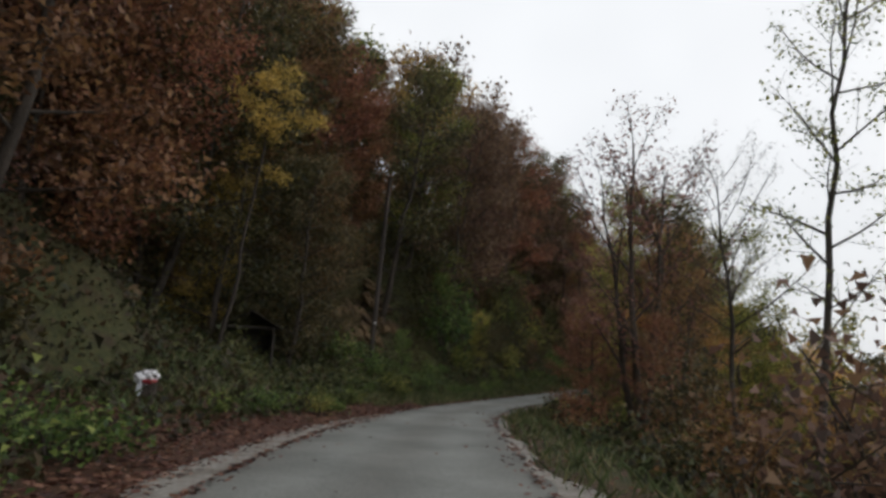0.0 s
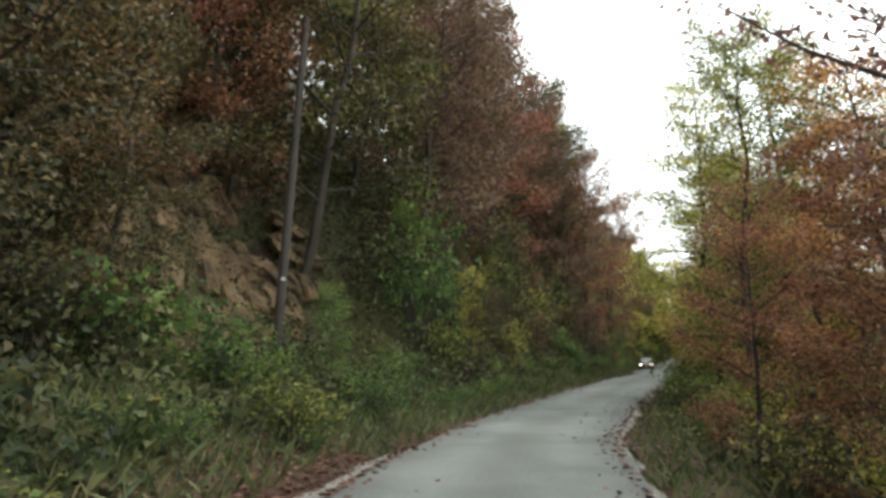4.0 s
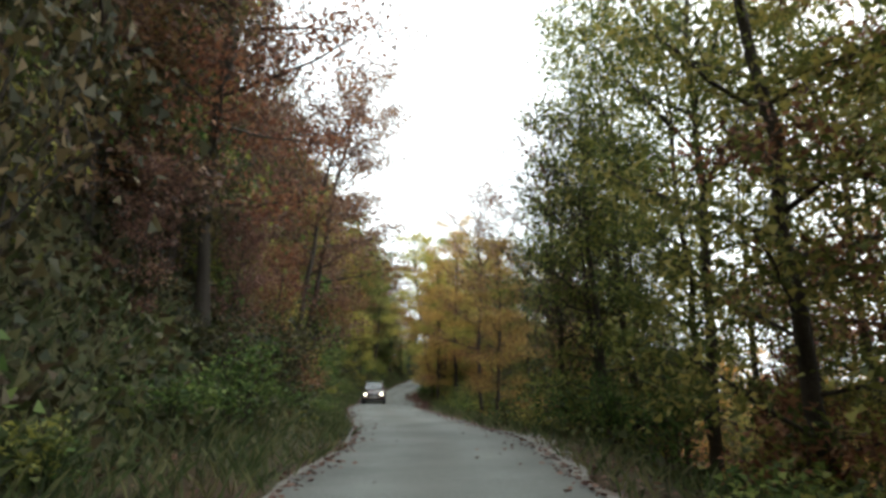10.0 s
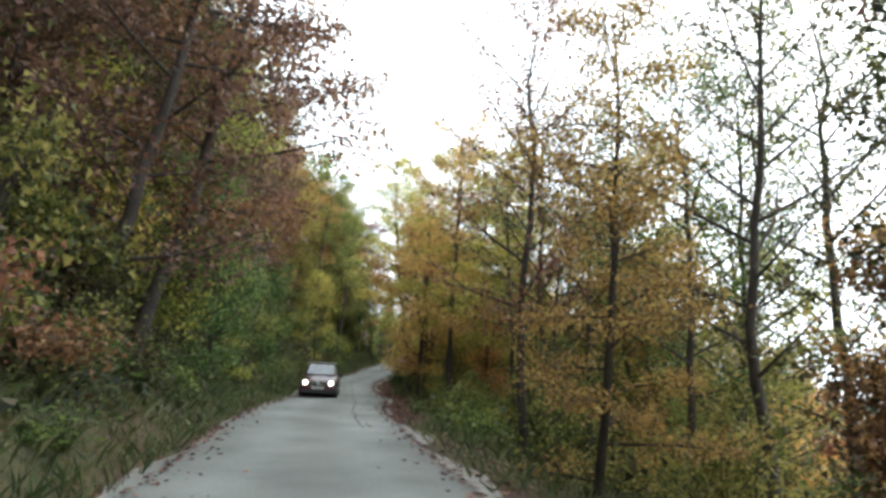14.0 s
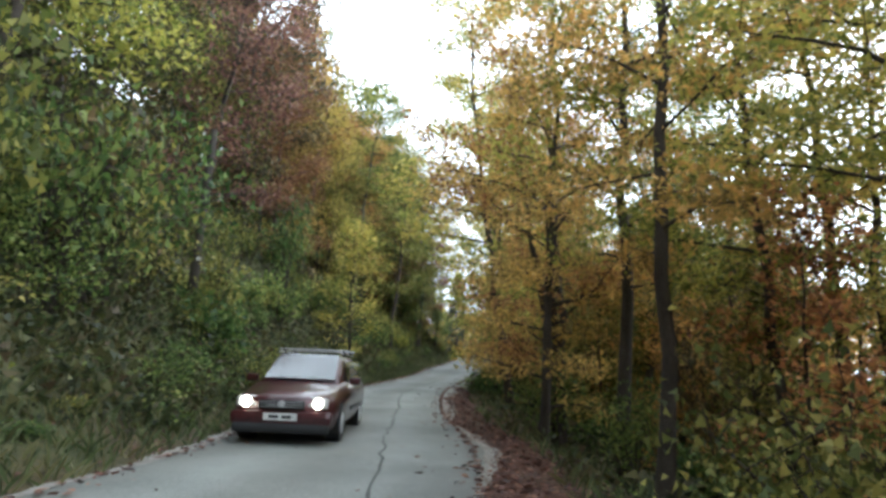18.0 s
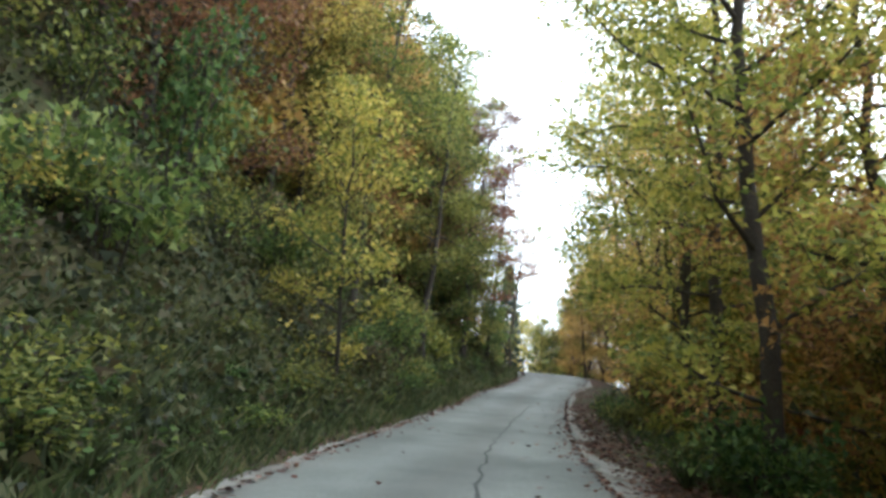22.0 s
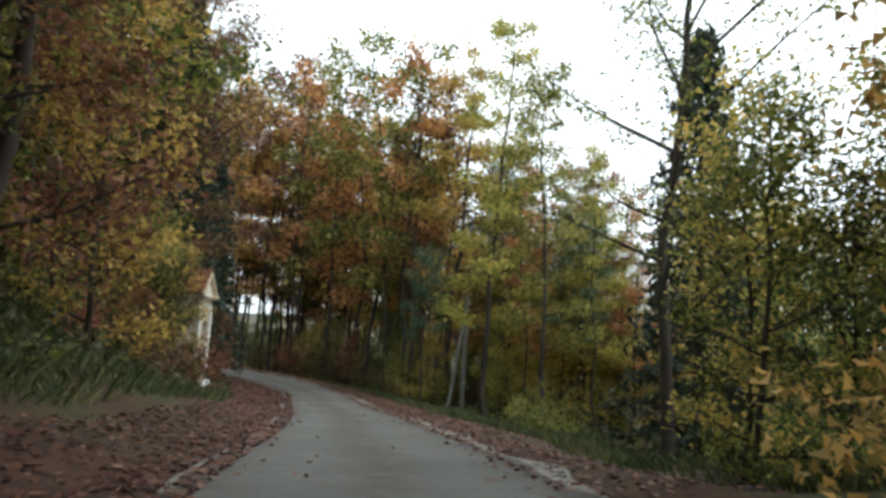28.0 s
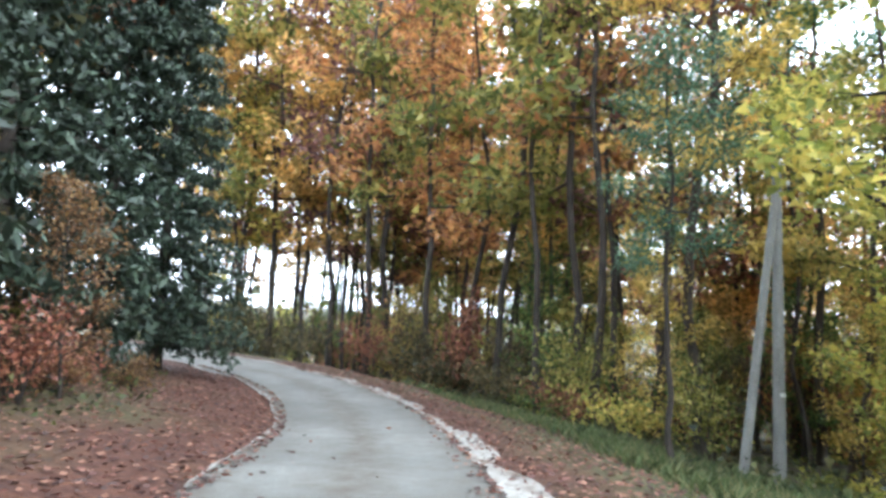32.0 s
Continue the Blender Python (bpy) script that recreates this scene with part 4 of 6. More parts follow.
# ---------------- named trees ----------------
# kind, leaf colour, x, y, size, lean (degrees about x and y), variant
NAMED = [
    ("birch", "olive", 7.25, 11.9, 1.0, (0, 9), 0), ("fan", "purple", 6.6, 20.6, 1.22, (0, 0), 0), ("mass", "rust", 5.4, 21.6, 0.42, (0, 0), 1), ("mass", "rust", 7.2, 19.2, 0.4, (0, 0), 2), ("bare", "umber", 6.9, 13.9, 0.4, (0, 0), 0),
    ("mass", "rust", 6.00, 25.60, 0.45, (0, 0), 0), ("sparse", "rust", 6.60, 16.40, 0.45, (0, 2), 0),
    ("tiered", "yellow", 11.6, 36.9, 1.0, (0, 0), 1), ("mass", "umber", 13.2, 37.0, 0.6, (0, 0), 1), ("broad", "olive", 9.91, 31.96, 0.85, (0, 4), 1),
    ("broad", "olive", 20.7, 52.2, 1.1, (0, 0), 0), ("broad", "gold", 19.6, 47.2, 1.05, (0, 0), 1), ("tiered", "olive", 24.1, 59.6, 0.85, (0, 0), 0), ("mass", "umber", 25.0, 60.6, 0.85, (0, 0), 0), ("broad", "olive", 25.30, 59.60, 0.95, (0, 0), 1), ("broad", "olive", 24.20, 56.60, 0.8, (0, 0), 0), ("mass", "olive", 26.50, 60.50, 0.9, (0, 0), 0), ("mass", "umber", 27.50, 63.50, 0.8, (0, 0), 1), ("mass", "olive", 25.50, 56.50, 0.8, (0, 0), 2),
    ("sparse", "olive", 22.9, 55.8, 1.15, (0, 3), 1), ("sparse", "purple", 24.45, 62.05, 0.8, (0, 0), 0), ("tiered", "orange", 26.1, 67.9, 0.58, (0, 0), 0),
    ("sparse", "rust", 28.2, 72.1, 0.85, (0, 0), 1), ("sparse", "umber", 32.8, 76.6, 0.95, (0, 0), 0), ("sparse", "olive", 33.7, 75.4, 0.95, (0, 2), 1), ("young", "umber", 30.3, 73.1, 0.45, (0, 0), 0), ("young", "umber", 31.4, 74.4, 0.55, (0, 0), 1), ("young", "umber", 32.3, 73.2, 0.4, (0, 0), 0),
    ("tiered", "gold", 34.8, 88.0, 0.85, (0, 0), 1), ("high", "gold", 33.9, 83.9, 0.95, (0, 0), 0), ("high", "yellow", 35.1, 85.9, 0.95, (0, 0), 1), ("high", "yellow", 35.6, 83.0, 0.8, (0, 0), 1),
    ("sparse", "umber", 30.20, 67.60, 0.9, (0, 0), 0), ("sparse", "green", 31.60, 70.30, 0.8, (0, 0), 1), ("sparse", "green", 32.60, 76.02, 0.7, (0, 5), 1), ("forked", "orange", 36.19, 89.13, 0.95, (0, 0), 1), ("tiered", "orange", 42.4, 98.2, 1.0, (0, 0), 0),
    ("broad", "yellow", 40.3, 98.6, 1.0, (0, 0), 1), ("broad", "gold", 49.9, 111.5, 0.95, (0, 0), 0), ("forked", "yellow", 47.4, 107.3, 1.05, (0, 0), 1),
    ("sparse", "olive", 56.4, 118.7, 1.15, (0, 3), 1), ("sparse", "olive", 56.6, 115.6, 1.0, (-3, 6), 0), ("young", "gold", 57.4, 126.8, 1.0, (0, 0), 0),
    ("young", "gold", 40.8, 144.5, 0.85, (0, 0), 0), ("young", "olive", 39.5, 144.2, 0.95, (0, 0), 1), ("young", "gold", 40.3, 143.4, 0.8, (0, 0), 1), ("tiered", "yellow", 42.9, 102.2, 1.05, (0, 0), 1), ("broad", "yellow", 44.6, 104.4, 1.0, (0, 0), 0), ("mass", "gold", 57.6, 123.9, 0.75, (0, 0), 0), ("mass", "olive", 56.2, 122.4, 0.8, (0, 0), 1), ("mass", "orange", 54.6, 117.6, 0.75, (0, 0), 2), ("mass", "gold", 58.2, 120.2, 0.85, (0, 0), 1), ("young", "green", 48.6, 121.9, 0.62, (0, 0), 0), ("mass", "olive", 46.6, 121.4, 0.8, (0, 0), 1), ("broad", "purple", 45.6, 123.8, 0.95, (0, 4), 0), ("mass", "umber", 47.6, 125.0, 0.75, (0, 0), 2), ("broad", "rust", 20.9, 77.4, 1.25, (0, 11), 0), ("mass", "purple", 19.6, 75.0, 1.2, (0, 8), 1), ("young", "green", -1.7, 29.5, 0.42, (0, 0), 0), ("young", "yellow", 2.7, 39.4, 0.6, (0, 0), 1), ("young", "green", 0.2, 37.2, 0.75, (0, 0), 0), ("high", "olive", 42.7, 117.4, 1.15, (0, 5), 0), ("high", "rust", 48.5, 122.5, 0.85, (0, 0), 1), ("high", "olive", 38.6, 114.2, 1.15, (0, 8), 1), ("mass", "umber", 48.4, 123.9, 0.75, (0, 0), 0), ("young", "green", 48.9, 122.9, 0.7, (0, 0), 1), ("mass", "rust", 47.6, 126.6, 0.85, (0, 0), 1), ("broad", "olive", 46.6, 128.2, 0.95, (0, 0), 0), ("high", "olive", 51.4, 114.1, 1.1, (0, -7), 0), ("high", "yellow", 37.8, 93.8, 1.05, (0, -5), 1), ("tiered", "olive", 21.0, 49.6, 1.05, (0, 0), 0), ("tiered", "rust", 22.4, 51.0, 1.0, (0, 0), 1), ("young", "umber", 17.2, 46.6, 0.7, (0, 0), 0), ("young", "olive", 18.4, 49.4, 0.85, (0, 0), 1), ("high", "purple", 46.6, 121.4, 1.05, (2, 6), 1), ("bare", "purple", 59.2, 122.6, 1.0, (0, 0), 0), ("tiered", "purple", 57.6, 125.4, 0.66, (0, 0), 1), ("fir", "conifer", 58.6, 138.2, 0.95, (0, 0), 0), ("young", "yellow", 62.0, 140.6, 1.4, (0, 0), 0), ("young", "olive", 60.6, 135.2, 1.0, (0, 0), 1), ("young", "green", 58.9, 133.4, 0.8, (0, 0), 0), ("young", "olive", 62.6, 137.0, 1.15, (0, 0), 0), ("young", "umber", 61.4, 133.6, 0.9, (0, 0), 1), ("young", "yellow", 64.6, 138.4, 1.3, (0, 0), 1), ("tiered", "gold", 55.29, 122.75, 0.5, (0, 0), 0), ("young", "yellow", 58.27, 128.97, 0.9, (0, 0), 1),
    ("tiered", "orange", 60.64, 127.93, 0.75, (0, 0), 1), ("young", "gold", 56.11, 125.41, 0.9, (0, 0), 1),
    ("sparse", "olive", 56.38, 133.31, 1.05, (0, 1), 0), ("pine", "pine", 54.93, 167.14, 1.28, (0, 0), 0), ("pine", "pine", 49.38, 158.30, 0.62, (0, 0), 0),
    ("pine", "pine", 59.02, 159.07, 0.9, (0, 0), 0), ("spruce", "conifer", 34.52, 154.80, 1.1, (0, 0), 0), ("spruce", "conifer", 36.90, 150.03, 1.15, (0, 0), 1),
    ("spruce", "conifer", 33.74, 158.84, 1.05, (0, 0), 1), ("spruce", "conifer", 34.16, 160.76, 0.95, (0, 0), 0), ("broad", "rust", 37.02, 147.06, 1.35, (0, 7), 0), 
    ("broad", "rust", 13.95, 60.31, 1.05, (0, 4), 0), ("mass", "purple", 11.86, 58.56, 1.15, (0, 3), 2), ("mass", "gold", -9.30, 21.20, 0.55, (0, 16), 1),
    ("mass", "rust", -7.50, 6.50, 1.0, (0, 8), 0), ("mass", "rust", -8.00, 9.50, 1.1, (0, 8), 2), ("mass", "rust", -10.00, 16.00, 1.15, (0, 8), 0),
    ("young", "umber", 5.4, 46.9, 0.85, (0, 0), 1), ("tuft", "gold", -6.7, 18.5, 0.8, (0, 8), 0),
    ("young", "olive", 55.99, 128.85, 0.75, (0, 0), 0), ("young", "yellow", 56.41, 130.14, 0.85, (0, 0), 1), ("young", "green", 58.20, 128.20, 0.7, (0, 0), 0), ("young", "olive", 58.84, 129.77, 0.95, (0, 0), 1), ("young", "umber", 57.42, 129.63, 0.7, (0, 0), 0),
    ("mass", "purple", 58.90, 127.20, 0.6, (0, 0), 1), ("broad", "gold", 61.30, 127.40, 0.72, (0, 0), 0), ("broad", "orange", 62.10, 124.30, 0.72, (0, 0), 1), ("mass", "gold", 61.20, 120.80, 0.75, (0, 0), 0), ("mass", "olive", 62.40, 118.60, 0.85, (0, 0), 2), ("mass", "olive", 60.20, 116.40, 0.75, (0, 0), 1), ("young", "orange", 57.40, 120.90, 0.6, (0, 0), 1), ("young", "gold", 56.60, 118.20, 0.6, (0, 0), 0), ("young", "green", 23.7, 82.4, 1.1, (0, 0), 0), ("young", "green", 22.6, 80.4, 1.05, (0, 0), 1),
    ("young", "yellow", 36.6, 107.3, 1.2, (0, 0), 0), ("young", "green", 45.59, 120.97, 0.9, (0, 0), 0), ("mass", "olive", 45.00, 123.40, 1.05, (0, 2), 0),
    ("mass", "olive", 43.60, 120.40, 1.1, (0, 0), 1), ("young", "olive", 41.15, 142.47, 0.8, (0, 0), 0), ("young", "olive", 39.93, 142.97, 0.95, (0, 0), 1), ("young", "orange", 40.46, 141.04, 0.7, (0, 0), 1), ("young", "rust", 41.28, 141.10, 0.5, (0, 0), 0), ("young", "olive", 39.63, 140.36, 0.75, (0, 0), 0), ("young", "umber", 41.53, 142.76, 0.72, (0, 0), 1),
    ("young", "gold", 46.21, 131.25, 1.05, (0, 0), 1), ("young", "rust", 44.65, 132.45, 1.05, (0, 0), 0),
    ("young", "umber", 39.0, 148.66, 0.6, (0, 0), 0), ("young", "umber", 38.8, 150.69, 0.6, (0, 0), 1), ("young", "rust", 39.04, 152.62, 0.6, (0, 0), 0), ("young", "olive", 37.94, 149.53, 0.9, (0, 0), 1),
]
for kind, colour, x, y, size, lean, variant in NAMED:
    random.seed(int(100 * x + 37 * y))
    plant(kind, colour, x, y, size, lean=lean, variant=variant)

# ---------------- woods along the road ----------------
# from, to, step, nearest and farthest distance beyond the road edge, kinds, colours, sizes
LEFT_TREES = [
    # first two rows: partly unseen behind the start, added to shade the left bank
    (-12, 5, 1.6, 4.6, 8, "mass 1", "umber 3 rust 2", (0.9, 1.2), 7),
    (-8, 4, 1.3, 3.2, 4.4, "young 1", "rust 3 umber 4 purple 1", (0.55, 0.95), 7),
    (3, 22, 1.9, 6.8, 9.5, "mass 1", "rust 4 purple 2 umber 3", (0.9, 1.2), 6),
    (-6, 22, 1.9, 10, 20, "hill 1", "rust 3 purple 2 umber 3", (1.0, 1.4), 0),
    (21.8, 24.8, 1.0, 4.3, 7, "mass 1", "umber 3 rust 2 olive 1", (0.55, 0.85), 3),
    (22, 33, 1.6, 8.5, 11, "mass 1", "rust 3 umber 2", (0.9, 1.15), 9),
    (33, 60, 2.2, 5.4, 8.0, "mass 1", "olive 1 umber 4 rust 2 purple 3", (1.1, 1.4), 9),
    (-8, 34, 1.3, 8, 14, "hill 1", "rust 3 purple 2 umber 4", (0.8, 1.1), 0),
    (22, 60, 2.0, 9, 18, "hill 1", "purple 3 rust 2 olive 1 orange 1", (1.0, 1.35), 0),
    (37, 76, 1.1, 2.4, 5.2, "young 1", "umber 5 rust 2 olive 1 purple 2", (0.32, 0.7), 6),
    (60, 79, 2.2, 5.2, 7.8, "mass 3 young 1", "olive 1 umber 4 rust 3 purple 2", (1.05, 1.35), 8),
    (79, 110, 2.4, 5.2, 7.8, "mass 3 young 1", "olive 3 yellow 1 umber 4 rust 3 purple 3", (1.05, 1.35), 4),
    (110, 122, 2.4, 5.6, 8.2, "mass 3 young 1", "olive 4 gold 2 rust 2 orange 1", (1.0, 1.2), 0),
    (66, 100, 1.6, 8, 12, "hill 1", "umber 3 olive 2 rust 2 purple 2", (0.9, 1.15), 0),
    (60, 136, 2.1, 9, 17, "hill 1", "rust 3 orange 1 purple 3 umber 2 olive 1", (0.9, 1.25), 0),
    (126, 138, 1.5, 5.0, 7.0, "mass 1", "olive 2 rust 3 orange 2 gold 2", (1.05, 1.3), 0),
    (118, 139, 1.8, 5.2, 8.5, "mass 3 broad 1", "olive 3 gold 3 orange 2 rust 2", (0.85, 1.1), 0),
    (118, 142, 1.0, 6.5, 18, "hill 1", "rust 2 orange 2 olive 2", (0.9, 1.3), 0),
    (140, 180, 1.1, 8, 24, "hill 1", "umber 2 olive 2 gold 1", (0.9, 1.3), 0),
    (140, 162, 2.0, 10, 24, "forest 1", "gold 2 olive 2 rust 1", (0.8, 1.0), 0),
    (172, 198, 2.0, 7, 18, "hill 1", "umber 2 rust 2 olive 1", (1.2, 1.6), 0),
]
RIGHT_TREES = [
    (25, 34, 1.6, 3.6, 6.5, "broad 1 tiered 1 young 2", "olive 2 umber 2 rust 2", (0.6, 0.85), 0),
    (33, 56, 1.2, 5, 10, "thicket 1", "olive 3 yellow 1 umber 2 rust 1", (0.6, 0.9), 0),
    (34, 52, 2.0, 4.6, 9, "broad 2 tiered 2 young 1", "olive 3 yellow 2 gold 1 orange 1", (0.65, 0.95), 0),
    (52, 64, 2.2, 5.5, 10, "broad 2 young 1 sparse 1", "olive 3 orange 2 gold 1", (0.6, 0.9), 0),
    (50, 70, 1.0, 4.5, 9, "thicket 1", "olive 3 umber 2 rust 1 gold 1", (0.5, 0.85), 0),
    (66, 72, 1.0, 3.4, 6, "young 1", "olive 2 rust 2 orange 1", (0.45, 0.75), 0),
    (72, 90, 1.6, 5.0, 10, "thicket 1", "olive 2 green 2 gold 1 umber 1", (0.4, 0.65), 0),
    (76, 86, 2.6, 6.0, 11, "sparse 1", "olive 2 gold 1 umber 2", (0.75, 1.0), 0),
    (86, 92, 2.0, 6.0, 11, "tiered 1 broad 1", "olive 2 gold 2 orange 1", (0.75, 1.0), 0),
    (86, 126, 2.9, 4.8, 9.0, "high 3 tiered 1 broad 1", "yellow 3 gold 2 orange 1 olive 3", (0.7, 1.0), 0),
    (88, 128, 1.3, 4.2, 8.0, "thicket 1", "olive 3 gold 2 yellow 1 umber 1 orange 1", (0.6, 0.95), 0),
    (36, 74, 1.8, 9, 17, "hill 1", "olive 3 umber 1 rust 2 gold 2", (0.5, 0.8), 0),
    (74, 92, 3.0, 10, 17, "hill 1", "olive 3 rust 1 gold 2", (0.4, 0.6), 0),
    (86, 136, 1.3, 8.5, 17, "hill 1", "olive 3 orange 2 yellow 1 gold 2 umber 1", (0.65, 1.0), 0),
    (150, 180, 2.0, 14, 28, "hill 1", "olive 3 yellow 1 gold 2", (0.8, 1.1), 0),
    (121, 137, 0.7, 2.8, 6.5, "thicket 1", "gold 3 orange 2 olive 3 umber 2 rust 1", (0.55, 1.0), 0),
    (100, 132, 0.9, 5.5, 11, "thicket 1", "gold 3 olive 3 orange 2 umber 1 rust 1", (1.0, 1.5), 0),
    (118, 134, 1.3, 4.6, 9, "young 1 mass 2", "gold 3 olive 3 orange 2 purple 1", (0.6, 0.9), 0),
    (140, 150, 1.2, 8, 20, "thicket 1", "yellow 1 olive 2 green 2", (0.5, 0.85), 0),
]


def rows_of_trees(table, side):
    for a, b, step, near, far, kinds, mix, sizes, lean in table:
        if kinds in ("hill 1", "thicket 1"):
            continue
        random.seed(int(900 + 7 * a + 3 * b + side))
        s = a
        while s < b:
            d = half_width(s) + random.uniform(near, far)
            x, y = on_road(s + random.uniform(-1, 1), side * d)
            lx, ly = (float(np.interp(s, STATION, LEFT[:, k])) * -side * random.uniform(0.6, 1.4) * lean for k in (0, 1))
            plant(pick(kinds), pick(mix), float(x), float(y), random.uniform(*sizes), lean=(-ly, lx), sink=0.3)
            s += step * random.uniform(0.7, 1.3)


rows_of_trees(LEFT_TREES, 1)
rows_of_trees(RIGHT_TREES, -1)


def joined_woods(name, table, side, label, base=0.04, mix_all="", low_growth=False):
    """The trees behind the first row, joined: nobody could count them."""
    rng = np.random.RandomState(77 + side)
    if mix_all:
        protos = [tree_arrays(k, 12, base, 1.6, 13, 2300, 0.175, 0.06, rise=0.55, clump=0.3, shape="flat", twigs=4, sides=5) for k in (24, 25, 26, 27)]
    else:
        protos = [tree_arrays(k, 12, base, 2.9, 14, 3900, 0.26, 0.12, rise=0.55, clump=0.5, twigs=4, sides=5) for k in (24, 25, 26, 27)]
    low = [tree_arrays(k, 6, 0.03, 1.4, 16, 3000, 0.14, 0.045, rise=0.8, clump=0.26, twigs=4, sides=5) for k in (35, 36)]
    colours = list(LEAF)
    vs, fs, ms, n = [], [], [], 0
    places = [(*p, mix_all, low if low_growth else protos) for p in table] if mix_all else []
    for a, b, step, near, far, kinds, mix, sizes, lean in [] if mix_all else table:
        s = a
        while kinds in ("hill 1", "thicket 1") and s < b:
            x, y = (float(q) for q in on_road(s, side * (half_width(s) + rng.uniform(near, far))))
            places.append((x, y, rng.uniform(*sizes), mix, protos if kinds == "hill 1" else low))
            s += step * rng.uniform(0.7, 1.3)
    for x, y, k, mix, kind_arrays in places:
        z = height(x, y) - 0.3
        bv, bf, lv, lf = kind_arrays[rng.randint(len(kind_arrays))]
        r = rng.uniform(0, 6.283)
        rot = np.array([[np.cos(r), -np.sin(r), 0], [np.sin(r), np.cos(r), 0], [0, 0, 1]]) * k
        tri = np.vstack([bf[:, [0, 1, 2]], bf[:, [0, 2, 3]]])
        vs += [bv @ rot.T + [x, y, z], lv @ rot.T + [x, y, z]]
        fs += [tri + n, lf + n + len(bv)]
        ms += [np.zeros(len(tri), np.int32), np.full(len(lf), 1 + colours.index(pick(mix)), np.int32)]
        n += len(bv) + len(lv)
    me = mesh_of(name, np.vstack(vs), np.vstack(fs), BARK)
    for c_ in colours:
        me.materials.append(LEAF[c_])
    me.polygons.foreach_set("material_index", np.concatenate(ms))
    return tagged(new(name, me), label, "woods", kind="stuff")


joined_woods("hillside_woods", LEFT_TREES, 1, "dense rust and olive autumn woods on the hillside above the road")
joined_woods("valley_woods", RIGHT_TREES, -1, "thin yellow and olive woods on the slope below the road")

# forest ahead of the last stretch, beyond the bend; laid out in a frame that looks along that stretch
AHEAD = pose(53.24, 124.20, 0, 0, 0, 18)
POLE_AT = (51.78, 159.71)
spots, far_forest = [], []
random.seed(4711)
tries = 0
while len(spots) < 150 and tries < 6000:
    tries += 1
    u, v = random.uniform(-15, 37), random.uniform(28, 72)
    x, y, _ = AHEAD @ Vector((u, v, 0))
    s_, d_ = nearest(x, y)
    if not (d_[0] < -8 or (d_[0] > 6.5 and s_[0] > 174)) or (u > 19 and v > 57) or any((x - a) ** 2 + (y - b) ** 2 < 2.2 for a, b in spots):
        continue
    if math.hypot(x - POLE_AT[0], y - POLE_AT[1]) < 2.5:
        continue
    spots.append((x, y))
    tall = float(np.interp(u, [-11, 5, 13, 23], [1.45, 1.35, 0.98, 0.7])) * random.uniform(0.85, 1.1)
    if v < 40:
        plant(pick("slim 3 forest 2"), pick("orange 2 rust 1 gold 4 olive 4 purple 1 yellow 3"), x, y, tall, sink=0.3)
    else:
        far_forest.append((x, y, tall * 1.75))
for k in range(46):
    u, v = random.uniform(-14, 34), random.uniform(56, 82)
    x, y, _ = AHEAD @ Vector((u, v, 0))
    if abs(nearest(x, y)[1][0]) > 8:
        far_forest.append((x, y, random.uniform(1.6, 2.0) * float(np.interp(u, [0, 30], [1.0, 0.75]))))
joined_woods("forest_backdrop_woods", far_forest, 1, "tall golden and olive forest trees behind the first rows", 0.3, "gold 3 olive 4 rust 1 orange 2 purple 1 yellow 2")

edge_thicket = []
for k in range(95):
    u, v = random.uniform(-6, 32), random.uniform(30, 56)
    x, y, _ = AHEAD @ Vector((u, v, 0))
    if nearest(x, y)[1][0] < -8.5 and math.hypot(x - POLE_AT[0], y - POLE_AT[1]) > 2.0:
        edge_thicket.append((x, y, random.uniform(0.55, 1.15)))
for k in range(46):
    u, v = random.uniform(-18, 8), random.uniform(60, 84)
    x, y, _ = AHEAD @ Vector((u, v, 0))
    if abs(nearest(x, y)[1][0]) > 8.5:
        edge_thicket.append((x, y, random.uniform(0.7, 1.1)))
joined_woods("forest_edge_thicket", edge_thicket, 1, "young olive and yellow trees under the forest edge", 0.3, "olive 4 yellow 3 green 1 gold 3 umber 1", True)


def joined_shrubs(name, n, u_range, v_range, label):
    """Low growth on the forest floor beyond the bend, joined: nobody could count it."""
    rng = np.random.RandomState(61)
    colours = ["umber", "rust", "olive"]
    vs, fs, ms, count = [], [], [], 0
    for k in range(n):
        x, y, _ = AHEAD @ Vector((rng.uniform(*u_range), rng.uniform(*v_range), 0))
        if abs(nearest(x, y)[1][0]) < 6:
            continue
        _, foliage = BUSHES[(1, 3, 4)[rng.randint(3)]]
        co = np.empty(len(foliage.vertices) * 3)
        foliage.vertices.foreach_get("co", co)
        r, size = rng.uniform(0, 6.283), rng.uniform(1.0, 1.6)
        rot = np.array([[np.cos(r), -np.sin(r), 0], [np.sin(r), np.cos(r), 0], [0, 0, rng.uniform(0.9, 1.4)]]) * size
        co = co.reshape(-1, 3) @ rot.T + [x, y, height(x, y) - 0.1]
        vs.append(co)
        fs.append(np.arange(len(co)).reshape(-1, 3) + count)
        ms.append(np.full(len(co) // 3, rng.choice(3, p=[0.5, 0.35, 0.15]), np.int32))
        count += len(co)
    me = mesh_of(name, np.vstack(vs), np.vstack(fs), LEAF[colours[0]])
    for c_ in colours[1:]:
        me.materials.append(LEAF[c_])
    me.polygons.foreach_set("material_index", np.concatenate(ms))
    return tagged(new(name, me), label, "undergrowth", kind="stuff")


joined_shrubs("forest_understorey", 130, (-14, 31), (40, 76), "low brown and olive saplings between the forest trunks")

